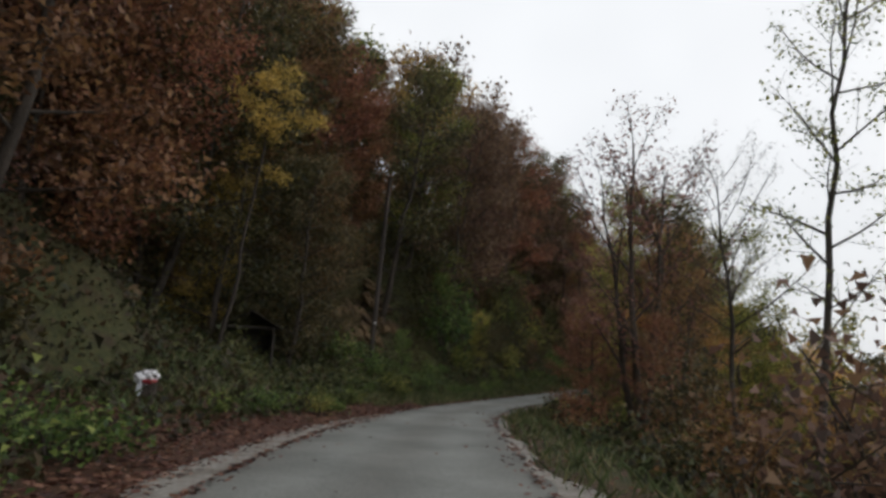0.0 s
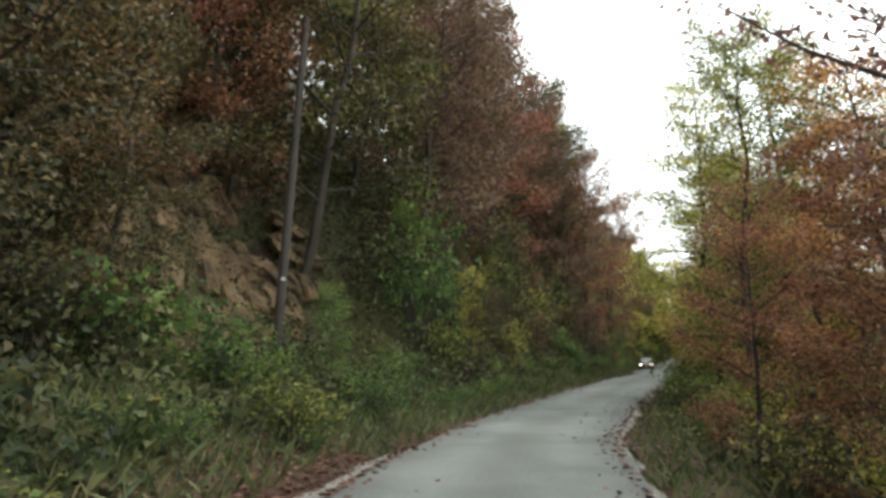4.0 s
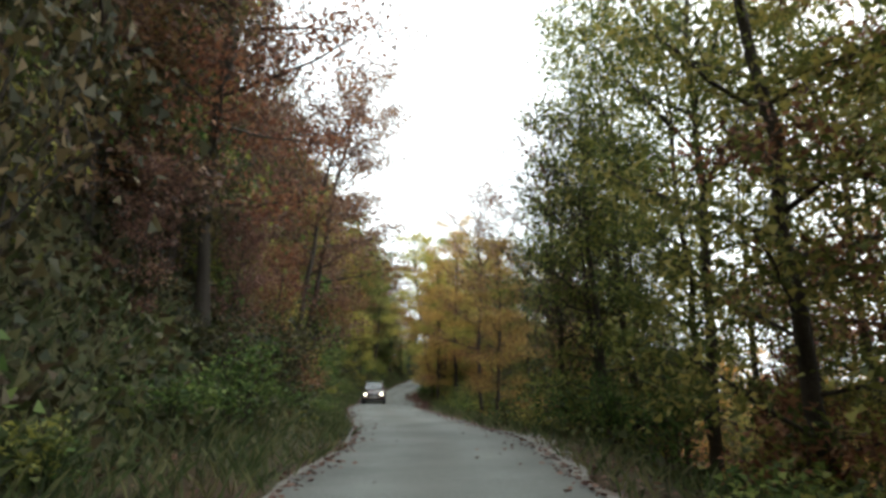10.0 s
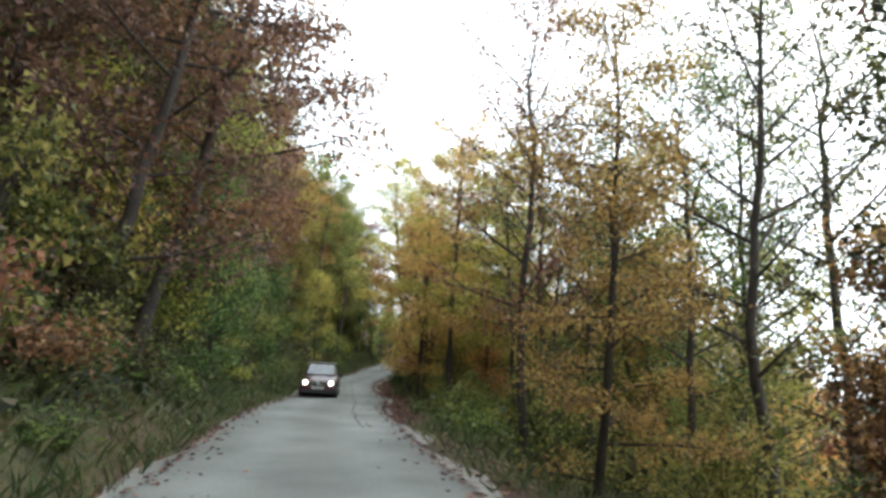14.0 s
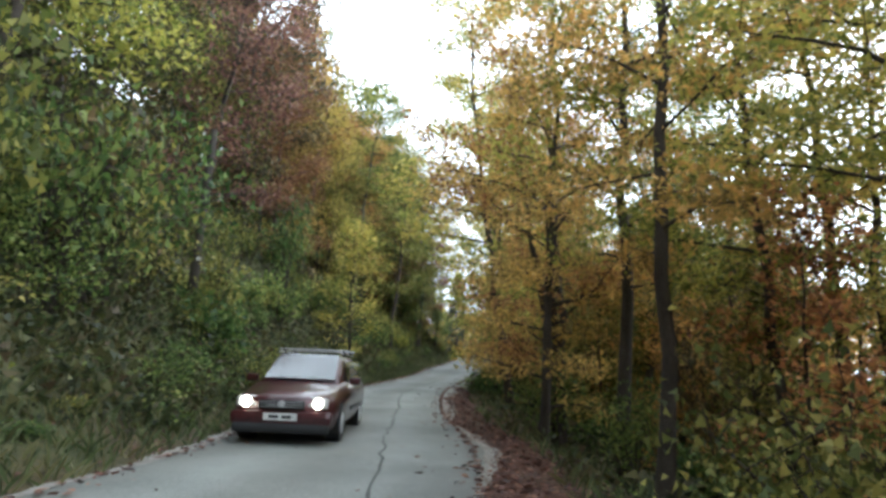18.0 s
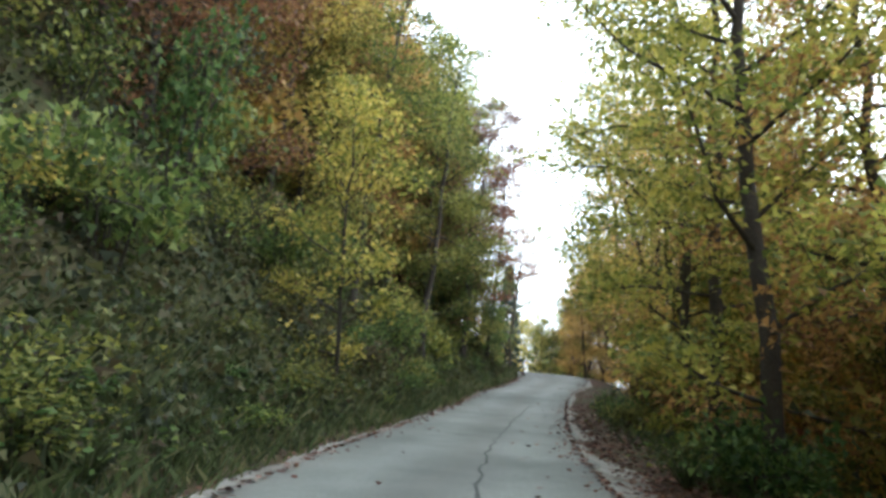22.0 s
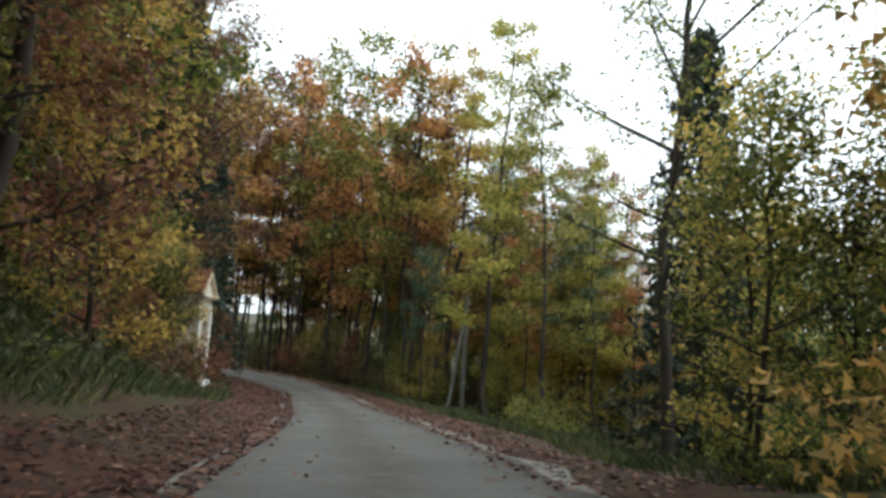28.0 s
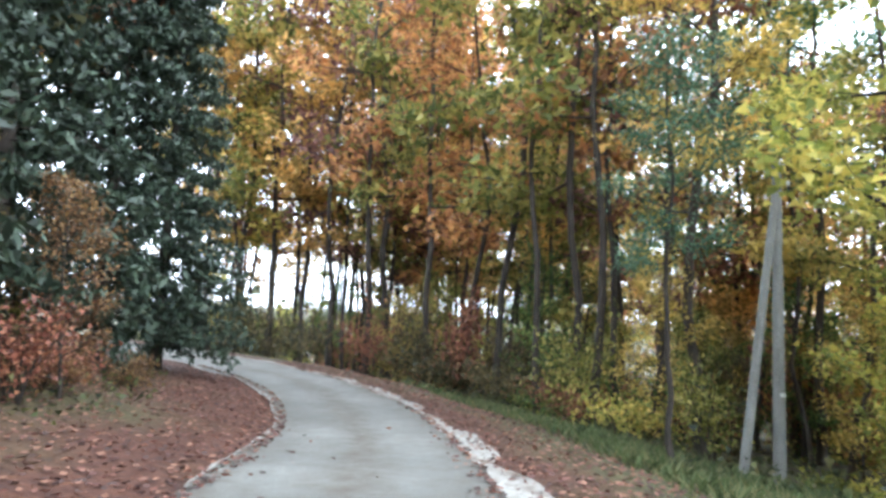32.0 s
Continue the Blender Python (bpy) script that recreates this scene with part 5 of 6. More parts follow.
# shrubs on both verges and on the bank
for s0, s1, step, side, near, far, mix, size, tall in [
    (-2, 9, 1.3, 1, 3.0, 7.0, "umber 5 green 1", (0.9, 1.5), (0.8, 1.4)),
    (21.5, 24, 0.8, 1, 3.0, 6.0, "umber 4 green 2", (0.8, 1.2), (0.8, 1.2)),
    (35, 78, 1.2, 1, 2.2, 6.0, "umber 4 olive 3 green 2", (0.9, 1.5), (0.9, 1.6)),
    (78, 134, 1.3, 1, 2.2, 6.0, "olive 4 umber 2 green 2 yellow 2", (0.9, 1.5), (0.9, 1.6)),
    (24, 35, 1.5, 1, 2.2, 3.6, "green 3 olive 1", (0.5, 0.9), (0.6, 0.9)),
    (60, 80, 1.0, 1, 1.6, 4.0, "umber 4 olive 1 rust 1", (0.55, 0.95), (0.6, 1.0)),
    (80, 136, 1.1, 1, 1.6, 4.0, "olive 3 green 3 yellow 1 umber 1", (0.55, 0.95), (0.6, 1.0)),
    (2, 134, 2.2, 1, 1.0, 2.2, "green 4 olive 2", (0.4, 0.7), (0.5, 0.9)),
    (4, 24, 1.2, -1, 1.8, 5.5, "rust 3 umber 3 purple 1", (0.6, 1.0), (0.7, 1.1)),
    (24, 124, 1.5, -1, 1.5, 4.5, "olive 3 yellow 2 green 3", (0.6, 1.0), (0.7, 1.2)),
    (128, 146, 1.2, -1, 5, 10, "green 2 olive 2 yellow 1", (0.7, 1.2), (0.8, 1.3)),
    (154, 164, 0.9, 1, 3.0, 6.5, "rust 3 umber 3 olive 2 green 1", (0.5, 0.9), (0.7, 1.1)),
    (142, 162, 1.6, 1, 5.5, 9.5, "olive 3 gold 2 orange 1", (0.8, 1.3), (0.8, 1.3)),
    (167.5, 180, 0.9, 1, 2.6, 6, "umber 3 rust 3 olive 1", (0.5, 0.85), (0.8, 1.2)),
    (148, 180, 1.4, -1, 6, 12, "green 2 olive 2 yellow 1", (0.7, 1.2), (0.7, 1.1)),
]:
    s = s0
    while s < s1:
        d = half_width(s) + random.uniform(near, far)
        x, y = on_road(s, side * d)
        s += step * random.uniform(0.6, 1.4)
        if math.hypot(x + 4.3, y - 9.2) < 1.9 or math.hypot(x - 41.6, y - 146.3) < 3.0:
            continue
        shrub(random.randrange(5), pick(mix), float(x), float(y), random.uniform(*size), random.uniform(*tall))

# broad-leaved weeds along the foot of the bank
def weed_meshes(seed, n, leaf):
    rng = np.random.RandomState(seed)
    tubes, c = [], []
    for k in range(n):
        a, r, h = rng.uniform(0, 6.28), rng.uniform(0.08, 0.5), rng.uniform(0.12, 0.5)
        p = np.array([np.cos(a) * r, np.sin(a) * r, h])
        tubes.append(tube(np.array([[0, 0, -0.05], p * [0.4, 0.4, 0.7], p]), [0.009, 0.006, 0.003], 3))
        c.append(p)
    bv, bf = join_tubes(tubes)
    lv, lf = leaf_quads(np.array(c), leaf, rng, 0.1, 0.85)
    v4 = lv.reshape(-1, 4, 3)
    v4[:, :, 2] = np.array(c)[:, None, 2] + (v4[:, :, 2] - np.array(c)[:, None, 2]) * 0.55
    return mesh_of("stem", bv, bf, GRASS), mesh_of("leaves", v4.reshape(-1, 3), lf, LEAF["green"])


WEEDS = [weed_meshes(50 + k, n, q) for k, (n, q) in enumerate([(46, 0.11), (60, 0.09), (34, 0.13)])]
for s0, s1, n, side, near, far in [(16, 40, 26, 1, 0.8, 3.2), (40, 80, 22, 1, 0.7, 2.0), (80, 132, 70, 1, 0.6, 2.6), (24, 128, 24, -1, 0.9, 2.4), (138, 152, 22, 1, 2.2, 5.5)]:
    for k in range(n):
        s = random.uniform(s0, s1)
        x, y = (float(q) for q in on_road(s, side * (half_width(s) + random.uniform(near, far))))
        w, colour = random.randrange(3), pick("green 4 olive 1")
        weed = thing("weed_plant", "low broad-leaved weed with %s leaves on the verge" % WORDS[colour], "plant", pose(x, y, height(x, y), 0, 0, random.uniform(0, 360)) @ Matrix.Scale(random.uniform(0.7, 1.25), 4))
        child("stem", WEEDS[w][0], weed)
        fol = child("leaves", WEEDS[w][1], weed)
        fol.material_slots[0].link = "OBJECT"
        fol.material_slots[0].material = LEAF[colour]

# ---------------- cover that nobody could count ----------------
cover_rng = np.random.RandomState(5)


def scatter(n, s0, s1, side, near, far, bias=1.0):
    s = cover_rng.uniform(s0, s1, n)
    d = side * (half_width(s) + near + (far - near) * cover_rng.uniform(0, 1, n) ** bias)
    x, y = on_road(s, d)
    return np.stack([x, y, land(x, y)], 1)


def stuff(name, verts, faces, material, label, category):
    return tagged(new(name, mesh_of(name, verts, faces, material)), label, category, kind="stuff")


# undergrowth over the cut bank and the valley edge
c = np.vstack([scatter(62000, 14, 136, 1, 1.2, 9), scatter(16000, -6, 136, 1, 9, 18), scatter(20000, 2, 130, -1, 1.4, 7), scatter(9000, 136, 184, 1, 2.5, 12), scatter(7000, 138, 182, -1, 5, 12), scatter(34000, 16, 42, 1, 1.6, 10), scatter(34000, 56, 138, 1, 1.2, 7), scatter(22000, 92, 136, 1, 0.7, 4.5), scatter(9000, 134, 154, 1, 2.2, 8)])
lump = 0.5 + 0.5 * waves(c[:, 0], c[:, 1], 1.6, 41)
c[:, 2] += np.abs(cover_rng.normal(0, 0.3, len(c))) * (0.15 + 1.7 * lump ** 2)
c[:, :2] += cover_rng.normal(0, 0.12, (len(c), 2))
UNDER = leaf_material("undergrowth_leaves", [(0.022, 0.03, 0.01), (0.04, 0.052, 0.014), (0.065, 0.08, 0.018), (0.1, 0.1, 0.022), (0.085, 0.05, 0.02), (0.15, 0.15, 0.035)])
v, f = leaf_tris(c, np.repeat([0.15, 0.4, 0.16, 0.13, 0.16, 0.14, 0.16, 0.14, 0.14], [62000, 16000, 20000, 9000, 7000, 34000, 34000, 22000, 9000]) * cover_rng.uniform(0.6, 1.3, len(c)), cover_rng, 0.5)
stuff("undergrowth", v, f, UNDER, "tangled green and brown undergrowth on the bank", "undergrowth")

# undergrowth of the first stretch: brown, and coloured dark for shade under overhanging trees
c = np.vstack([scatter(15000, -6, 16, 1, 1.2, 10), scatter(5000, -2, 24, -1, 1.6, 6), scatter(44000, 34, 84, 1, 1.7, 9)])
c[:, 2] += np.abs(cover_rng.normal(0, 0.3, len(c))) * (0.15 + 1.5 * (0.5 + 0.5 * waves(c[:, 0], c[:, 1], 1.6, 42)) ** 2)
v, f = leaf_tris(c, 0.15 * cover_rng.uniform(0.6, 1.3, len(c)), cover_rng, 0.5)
stuff("brown_undergrowth", v, f, leaf_material("shade_brown_leaves", [(0.02, 0.02, 0.008), (0.035, 0.03, 0.01), (0.06, 0.035, 0.014), (0.1, 0.045, 0.018), (0.06, 0.07, 0.018)]), "brown brambles and dead leaves, darkened in colour for the shade on the bank", "undergrowth")

# far woods in the valley and on the slope behind
c = np.vstack([scatter(9000, -40, 210, -1, 24, 95), scatter(15000, 20, 150, -1, 30, 110)])
c[:, 2] += cover_rng.uniform(0, 1, len(c)) * (8 + 4 * waves(c[:, 0], c[:, 1], 9.0, 44) + np.clip((c[:, 0] - 60) / 12, 0, 6))
v, f = leaf_quads(c, 1.3, cover_rng, 0.2, 0.8)
stuff("far_woods", v, f, leaf_material("far_foliage", [(0.05, 0.06, 0.02), (0.1, 0.1, 0.03), (0.16, 0.12, 0.03), (0.14, 0.07, 0.03)]), "autumn woods filling the valley below the road", "woods")

# fallen leaves on the verges, thick in the last stretch
c = np.vstack([scatter(9000, -4, 132, 1, -0.1, 1.4, 1.4), scatter(9000, -4, 132, -1, -0.1, 1.5, 1.4), scatter(4000, 134, 148, 1, -0.25, 1.5, 1.3), scatter(11000, 148, 184, 1, -0.25, 5.5, 1.3), scatter(13000, 140, 184, -1, -0.15, 3.6, 1.2), scatter(12000, -4, 26, 1, -0.1, 2.4, 1.1), scatter(9000, -4, 11, 1, 0.5, 6.0), scatter(3500, 104, 126, -1, -0.1, 1.9, 1.1), scatter(2500, 100, 134, 1, -0.1, 0.8), scatter(6000, 82, 110, -1, -0.1, 2.4, 1.1), scatter(2600, -4, 170, 1, -0.45, 0.1, 0.5), scatter(2600, -4, 170, -1, -0.45, 0.1, 0.5), scatter(420, -4, 170, 1, -1.5, 0, 0.5), scatter(420, -4, 170, -1, -1.5, 0, 0.5)])
s_, d_ = nearest(c[:, 0], c[:, 1])
onroad = np.abs(d_) < half_width(s_)
c[:, 2] = np.where(onroad, np.interp(s_, STATION, LINE[:, 2]), c[:, 2]) + cover_rng.uniform(0.012, 0.05, len(c))
v, f = leaf_quads(c, 0.11, cover_rng, 0.0, 0.7)
v4 = v.reshape(-1, 4, 3)
v4[:, :, 2] = c[:, None, 2] + (v4[:, :, 2] - c[:, None, 2]) * 0.3
stuff("fallen_leaves", v4.reshape(-1, 3), f, LITTER, "red-brown fallen beech leaves along the road edges", "fallen leaves")

# grass
c = np.vstack([scatter(4000, 9, 24, 1, 1.7, 4.5), scatter(29000, 24, 136, 1, 0.12, 3.0), scatter(6000, -4, 82, -1, 0.15, 2.2), scatter(2500, 82, 128, -1, 1.0, 2.6), scatter(15000, 134, 158, 1, 1.8, 6), scatter(13000, 98, 136, 1, 0.3, 2.6), scatter(12000, 132, 180, -1, 2.6, 8), scatter(14000, 144, 176, -1, 2.9, 6.5), scatter(9000, 20, 60, 1, 0.6, 3.0)])
n = len(c)
a = cover_rng.uniform(0, 6.283, n)
hgt = cover_rng.uniform(0.12, 0.38, n)
bend = cover_rng.normal(0, 0.13, (n, 2))
wide = 0.009
side = np.stack([np.cos(a), np.sin(a), 0 * a], 1) * wide
base = c - [0, 0, 0.03]
mid = base + np.c_[bend * 0.4, hgt * 0.6]
tip = base + np.c_[bend, hgt]
v = np.stack([base - side, base + side, mid + side * 0.7, tip], 1).reshape(-1, 3)
stuff("grass", v, np.arange(4 * n).reshape(-1, 4), GRASS, "long damp green grass on the verges", "grass")


# ---------------- utility poles ----------------
PORCELAIN = paint("white_porcelain", (0.75, 0.75, 0.73), 0.25)


def utility_pole(x, y, tall, lean, wood, label, brace=None):
    z = height(x, y)
    t = thing("utility_pole", label, "utility pole", pose(x, y, z - 0.2, lean[0], lean[1], 0))
    bm = bmesh.new()
    rod(bm, (0, 0, 0), (0, 0, tall), 0.14, 0.1, 14)
    for q in range(5):
        rod(bm, (0, 0, 0.4 + q * 0.02), (0, 0, 0.405 + q * 0.02), 0.143)
    part("pole", bm, wood, t)
    for k, sd in enumerate((-1, 1, -1)):
        zz = tall - 0.35 - 0.32 * k
        bm = bmesh.new()
        rod(bm, (0.1 * sd, 0, zz), (0.24 * sd, 0, zz), 0.012)
        rod(bm, (0.24 * sd, 0, zz), (0.24 * sd, 0, zz + 0.14), 0.01)
        hook = part("bracket", bm, IRON, t)
        bm = bmesh.new()
        rod(bm, (0.24 * sd, 0, zz + 0.1), (0.24 * sd, 0, zz + 0.16), 0.035)
        rod(bm, (0.24 * sd, 0, zz + 0.16), (0.24 * sd, 0, zz + 0.21), 0.045, 0.025)
        part("insulator", bm, PORCELAIN, hook, "white porcelain insulator")
    bm = bmesh.new()
    box(bm, (0.05, -0.128, 2.3), (0.11, 0.012, 0.09))
    part("tag", bm, PORCELAIN, t, "small white metal tag")
    if brace:
        bm = bmesh.new()
        rod(bm, brace, (0, 0, tall - 0.5), 0.11, 0.085, 12)
        part("brace", bm, wood, t, "leaning wooden brace")
    return t


utility_pole(-3.63, 32.42, 10.5, (0, 2.6), POLE_WOOD, "dark weathered wooden utility pole on the cut bank")
utility_pole(28.2, 94.9, 8.2 - height(28.2, 94.9), (0, 0.5), POLE_WOOD, "brown wooden utility pole among bushes on the bank")
utility_pole(*POLE_AT, 7.7, (0, 0.0), POLE_GREY, "grey wooden utility pole with a leaning brace at the forest edge", (-0.92, -0.49, 0.0))


# ---------------- rock face of the cut bank ----------------
def rock_face(name, s0, s1, n, seed, label, e0, e1):
    """Slabs lying flush in the steep bank, each tilted with the slope."""
    rng = random.Random(seed)
    sm, dm = (s0 + s1) / 2, half_width((s0 + s1) / 2) + e0
    cx, cy = (float(q) for q in on_road(sm, dm))
    t = thing(name, label, "rock face", Matrix.Translation((cx, cy, height(cx, cy))))
    for k in range(n):
        s, e = rng.uniform(s0, s1), rng.uniform(e0, e1)
        x, y = (float(q) for q in on_road(s, half_width(s) + e))
        x2, y2 = (float(q) for q in on_road(s, half_width(s) + e + 0.6))
        z = height(x, y)
        slope = math.atan2(height(x2, y2) - z, 0.6)
        bm = bmesh.new()
        bmesh.ops.create_icosphere(bm, subdivisions=3, radius=1.0)
        sx, sy, sz = rng.uniform(0.3, 0.95), rng.uniform(0.3, 0.8), rng.uniform(0.2, 0.42)
        off = Vector((rng.uniform(0, 50), rng.uniform(0, 50), rng.uniform(0, 50)))
        for v_ in bm.verts:
            q = v_.co.copy()
            m_ = max(abs(q.x), abs(q.y), abs(q.z))
            q = q.lerp(q / m_ * 0.8, 0.7)
            q *= 1 + 0.35 * noise.noise(q * 1.6 + off) + 0.2 * noise.noise(q * 4 + off)
            v_.co = Vector((q.x * sx, q.y * sy, q.z * sz))
        a = math.atan2(float(np.interp(s, STATION, TANG[:, 1])), float(np.interp(s, STATION, TANG[:, 0])))
        bm.transform(Matrix.Translation((x - cx, y - cy, z - height(cx, cy))) @ Matrix.Rotation(a + rng.uniform(-0.25, 0.25), 4, "Z") @ Matrix.Rotation(slope + rng.uniform(-0.15, 0.2), 4, "X") @ Matrix.Rotation(rng.uniform(-0.3, 0.3), 4, "Z"))
        part("stone", bm, ROCK, t)
    return t


rock_face("rock_face", 25.0, 33.5, 90, 3, "bare ochre sandstone outcrop in the cut bank, partly overgrown", 6.0, 10.0)
rock_face("rock_face", 15.0, 21.5, 30, 4, "small ochre rock outcrop behind bushes", 7.4, 10.0)


# ---------------- small hut under the bank ----------------
def hut(x, y, turn):
    t = thing("hut", "small dark open-fronted wooden shelter overgrown with ivy", "hut", pose(x, y, height(x, y) - 0.1, 0, 0, turn) @ Matrix.Scale(0.68, 4))
    for px, py in ((-1.1, -0.9), (1.1, -0.9), (-1.1, 0.9), (1.1, 0.9)):
        bm = bmesh.new()
        rod(bm, (px, py, -0.3), (px, py, 1.75), 0.07, 0.06, 8)
        part("post", bm, OLD_WOOD, t)
    for sd in (-1, 1):
        for k in range(7):
            bm = bmesh.new()
            u0, u1 = k / 7, (k + 1.08) / 7
            a, b = Vector((sd * 1.5 * (1 - u0), 0, 1.6 + 0.85 * u0)), Vector((sd * 1.5 * (1 - u1), 0, 1.6 + 0.85 * u1))
            mid = (a + b) / 2
            box(bm, (mid.x, 0, mid.z + 0.01 * (k % 2)), ((b - a).length, 2.5, 0.025), (0, sd * math.degrees(math.atan2(0.85, 1.5)), 0))
            part("board", bm, OLD_WOOD, t)
    bm = bmesh.new()
    box(bm, (0, 0.95, 0.8), (2.2, 0.04, 1.8))
    part("back_wall", bm, OLD_WOOD, t)
    for sd in (-1, 1):
        bm = bmesh.new()
        box(bm, (sd * 1.13, 0.05, 0.75), (0.04, 1.7, 1.5))
        part("side_wall", bm, OLD_WOOD, t)
    bm = bmesh.new()
    rod(bm, (-1.2, -0.9, 1.68), (1.2, -0.9, 1.68), 0.06)
    part("beam", bm, OLD_WOOD, t)
    for px, py, pz, k in ((-1.3, -0.5, 0.9, 1.0), (0.2, 0.3, 1.7, 0.9), (1.1, -0.1, 1.35, 0.75), (-0.5, -0.6, 1.75, 0.7)):
        ivy = child("ivy", BUSHES[2][1], t, "dark ivy over the roof")
        ivy.material_slots[0].link = "OBJECT"
        ivy.material_slots[0].material = LEAF["umber"]
        ivy.matrix_local = pose(px, py, pz, 0, 0, 70 * px) @ Matrix.Diagonal((k, k, 0.6 * k, 1))
    return t


hut(-6.3, 20.0, 20)


# ---------------- white bag on a dark stump ----------------
def draped_bag(x, y):
    z = height(x, y)
    stump = thing("tree_stump", "dark broken tree stump among brambles on the bank", "stump", pose(x, y, z - 0.1))
    bm = bmesh.new()
    rod(bm, (0, 0, 0), (0.03, 0.02, 0.62), 0.17, 0.13, 12)
    for v_ in bm.verts:
        v_.co += Vector((noise.noise(v_.co * 5), noise.noise(v_.co * 5 + Vector((9, 0, 0))), noise.noise(v_.co * 7) * 0.8)) * 0.06
    part("wood", bm, BARK, stump)
    bag = thing("plastic_bag", "crumpled white plastic bag with a red band hung on a stump", "bag", pose(x, y, z + 0.48) @ Matrix.Scale(0.8, 4))
    bm = bmesh.new()
    bmesh.ops.create_icosphere(bm, subdivisions=4, radius=0.2)
    for v_ in bm.verts:
        q = v_.co
        w = 1 + 0.45 * noise.noise(q * 9) + 0.2 * noise.noise(q * 25)
        v_.co = Vector((q.x * 1.2 * w, q.y * w, q.z * 0.75 * w))
    part("sheet", bm, paint("white_plastic", (0.72, 0.72, 0.74), 0.35), bag)
    bm = bmesh.new()
    bmesh.ops.create_icosphere(bm, subdivisions=3, radius=0.11)
    for v_ in bm.verts:
        q = v_.co
        v_.co = Vector((q.x * 1.4 + 0.1, q.y - 0.12, q.z * 0.45 - 0.07)) * (1 + 0.2 * noise.noise(q * 20))
    part("band", bm, paint("red_plastic", (0.4, 0.03, 0.04), 0.4), bag, "faded red printed band")
    bm = bmesh.new()
    bmesh.ops.create_icosphere(bm, subdivisions=3, radius=0.1)
    for v_ in bm.verts:
        q = v_.co
        v_.co = Vector((q.x * 0.55 - 0.06, q.y * 0.7 - 0.16, q.z * 1.7 - 0.2)) * (1 + 0.2 * noise.noise(q * 22))
    part("tail", bm, paint("white_plastic_tail", (0.6, 0.62, 0.68), 0.4), bag)


draped_bag(-4.85, 10.3)


# ---------------- wayside shrine ----------------
def shrine(x, y, turn, z, size):
    """Front faces -y of its own frame; 1.75 m wide, 1.5 m deep."""
    t = thing("wayside_shrine", "white plastered wayside shrine with arched niche and red tiled roof", "shrine", pose(x, y, z, 0, 0, turn) @ Matrix.Scale(size, 4))
    W, D, H = 0.88, 1.7, 3.18
    arch = [(0.4 * math.cos(a), 1.98 + 0.4 * math.sin(a)) for a in np.linspace(0, math.pi, 17)]
    # front wall with an arched opening, as one outline
    bm = bmesh.new()
    outline = [(-W, 0.0), (-W, H), (W, H), (W, 0.0), (0.4, 0.0)] + arch + [(-0.4, 0.0)]
    extrude_outline(bm, outline, 0.28, "y", 0.0)
    part("front_wall", bm, PLASTER, t)
    for sd in (-1, 1):
        bm = bmesh.new()
        box(bm, (sd * (W - 0.12), 0.28 + (D - 0.28) / 2, H / 2), (0.24, D - 0.28, H))
        part("side_wall", bm, PLASTER, t)
        bm = bmesh.new()
        box(bm, (sd * (W - 0.13), -0.03, 1.68), (0.26, 0.07, 2.4), bevel=0.012)
        part("pilaster", bm, TRIM, t, "white pilaster strip")
        bm = bmesh.new()
        box(bm, (sd * (W - 0.13), -0.035, 0.24), (0.29, 0.09, 0.48), bevel=0.015)
        part("plinth", bm, STONE_GREY, t, "grey stone plinth")
        bm = bmesh.new()
        box(bm, (sd * (W + 0.012), D / 2, 0.24), (0.03, D - 0.1, 0.48))
        part("plinth", bm, STONE_GREY, t)
        bm = bmesh.new()
        box(bm, (sd * 0.5, -0.045, 1.93), (0.24, 0.11, 0.05), bevel=0.012)
        box(bm, (sd * 0.5, -0.035, 1.87), (0.2, 0.08, 0.05), bevel=0.012)
        part("impost", bm, CREAM, t, "cream impost moulding")
        bm = bmesh.new()
        box(bm, (sd * 0.49, -0.015, 1.16), (0.14, 0.04, 1.36), bevel=0.008)
        part("jamb", bm, CREAM, t, "cream door jamb")
        # cornice along the side
        bm = bmesh.new()
        box(bm, (sd * (W + 0.05), D / 2, H + 0.05), (0.12, D + 0.1, 0.1), bevel=0.02)
        part("cornice", bm, CREAM, t)
    bm = bmesh.new()
    box(bm, (0, D - 0.12, H / 2), (2 * W - 0.48, 0.24, H))
    part("back_wall", bm, PLASTER, t)
    bm = bmesh.new()
    box(bm, (0, 1.0, 1.3), (1.24, 0.04, 2.6))
    part("niche_back", bm, NICHE, t, "blue-grey painted niche wall")
    bm = bmesh.new()
    n_ = 16
    outer = [(0.5 * math.cos(a), 1.98 + 0.5 * math.sin(a)) for a in np.linspace(0, math.pi, n_)]
    inner = [(0.41 * math.cos(a), 1.98 + 0.41 * math.sin(a)) for a in np.linspace(math.pi, 0, n_)]
    extrude_outline(bm, outer + inner, 0.06, "y", -0.045)
    part("archivolt", bm, CREAM, t, "cream arch moulding")
    bm = bmesh.new()
    box(bm, (0, -0.03, 2.66), (1.2, 0.06, 0.06), bevel=0.01)
    part("lintel_band", bm, CREAM, t)
    bm = bmesh.new()
    box(bm, (0, -0.08, H + 0.0), (2 * W + 0.16, 0.18, 0.06), bevel=0.015)
    box(bm, (0, -0.11, H + 0.075), (2 * W + 0.28, 0.26, 0.08), bevel=0.02)
    part("cornice", bm, CREAM, t, "cream front cornice")
    apex = H + 0.95
    bm = bmesh.new()
    extrude_outline(bm, [(-W - 0.06, H + 0.12), (W + 0.06, H + 0.12), (0, apex - 0.04)], 0.22, "y", 0.0)
    part("gable", bm, TRIM, t, "white triangular gable")
    bm = bmesh.new()
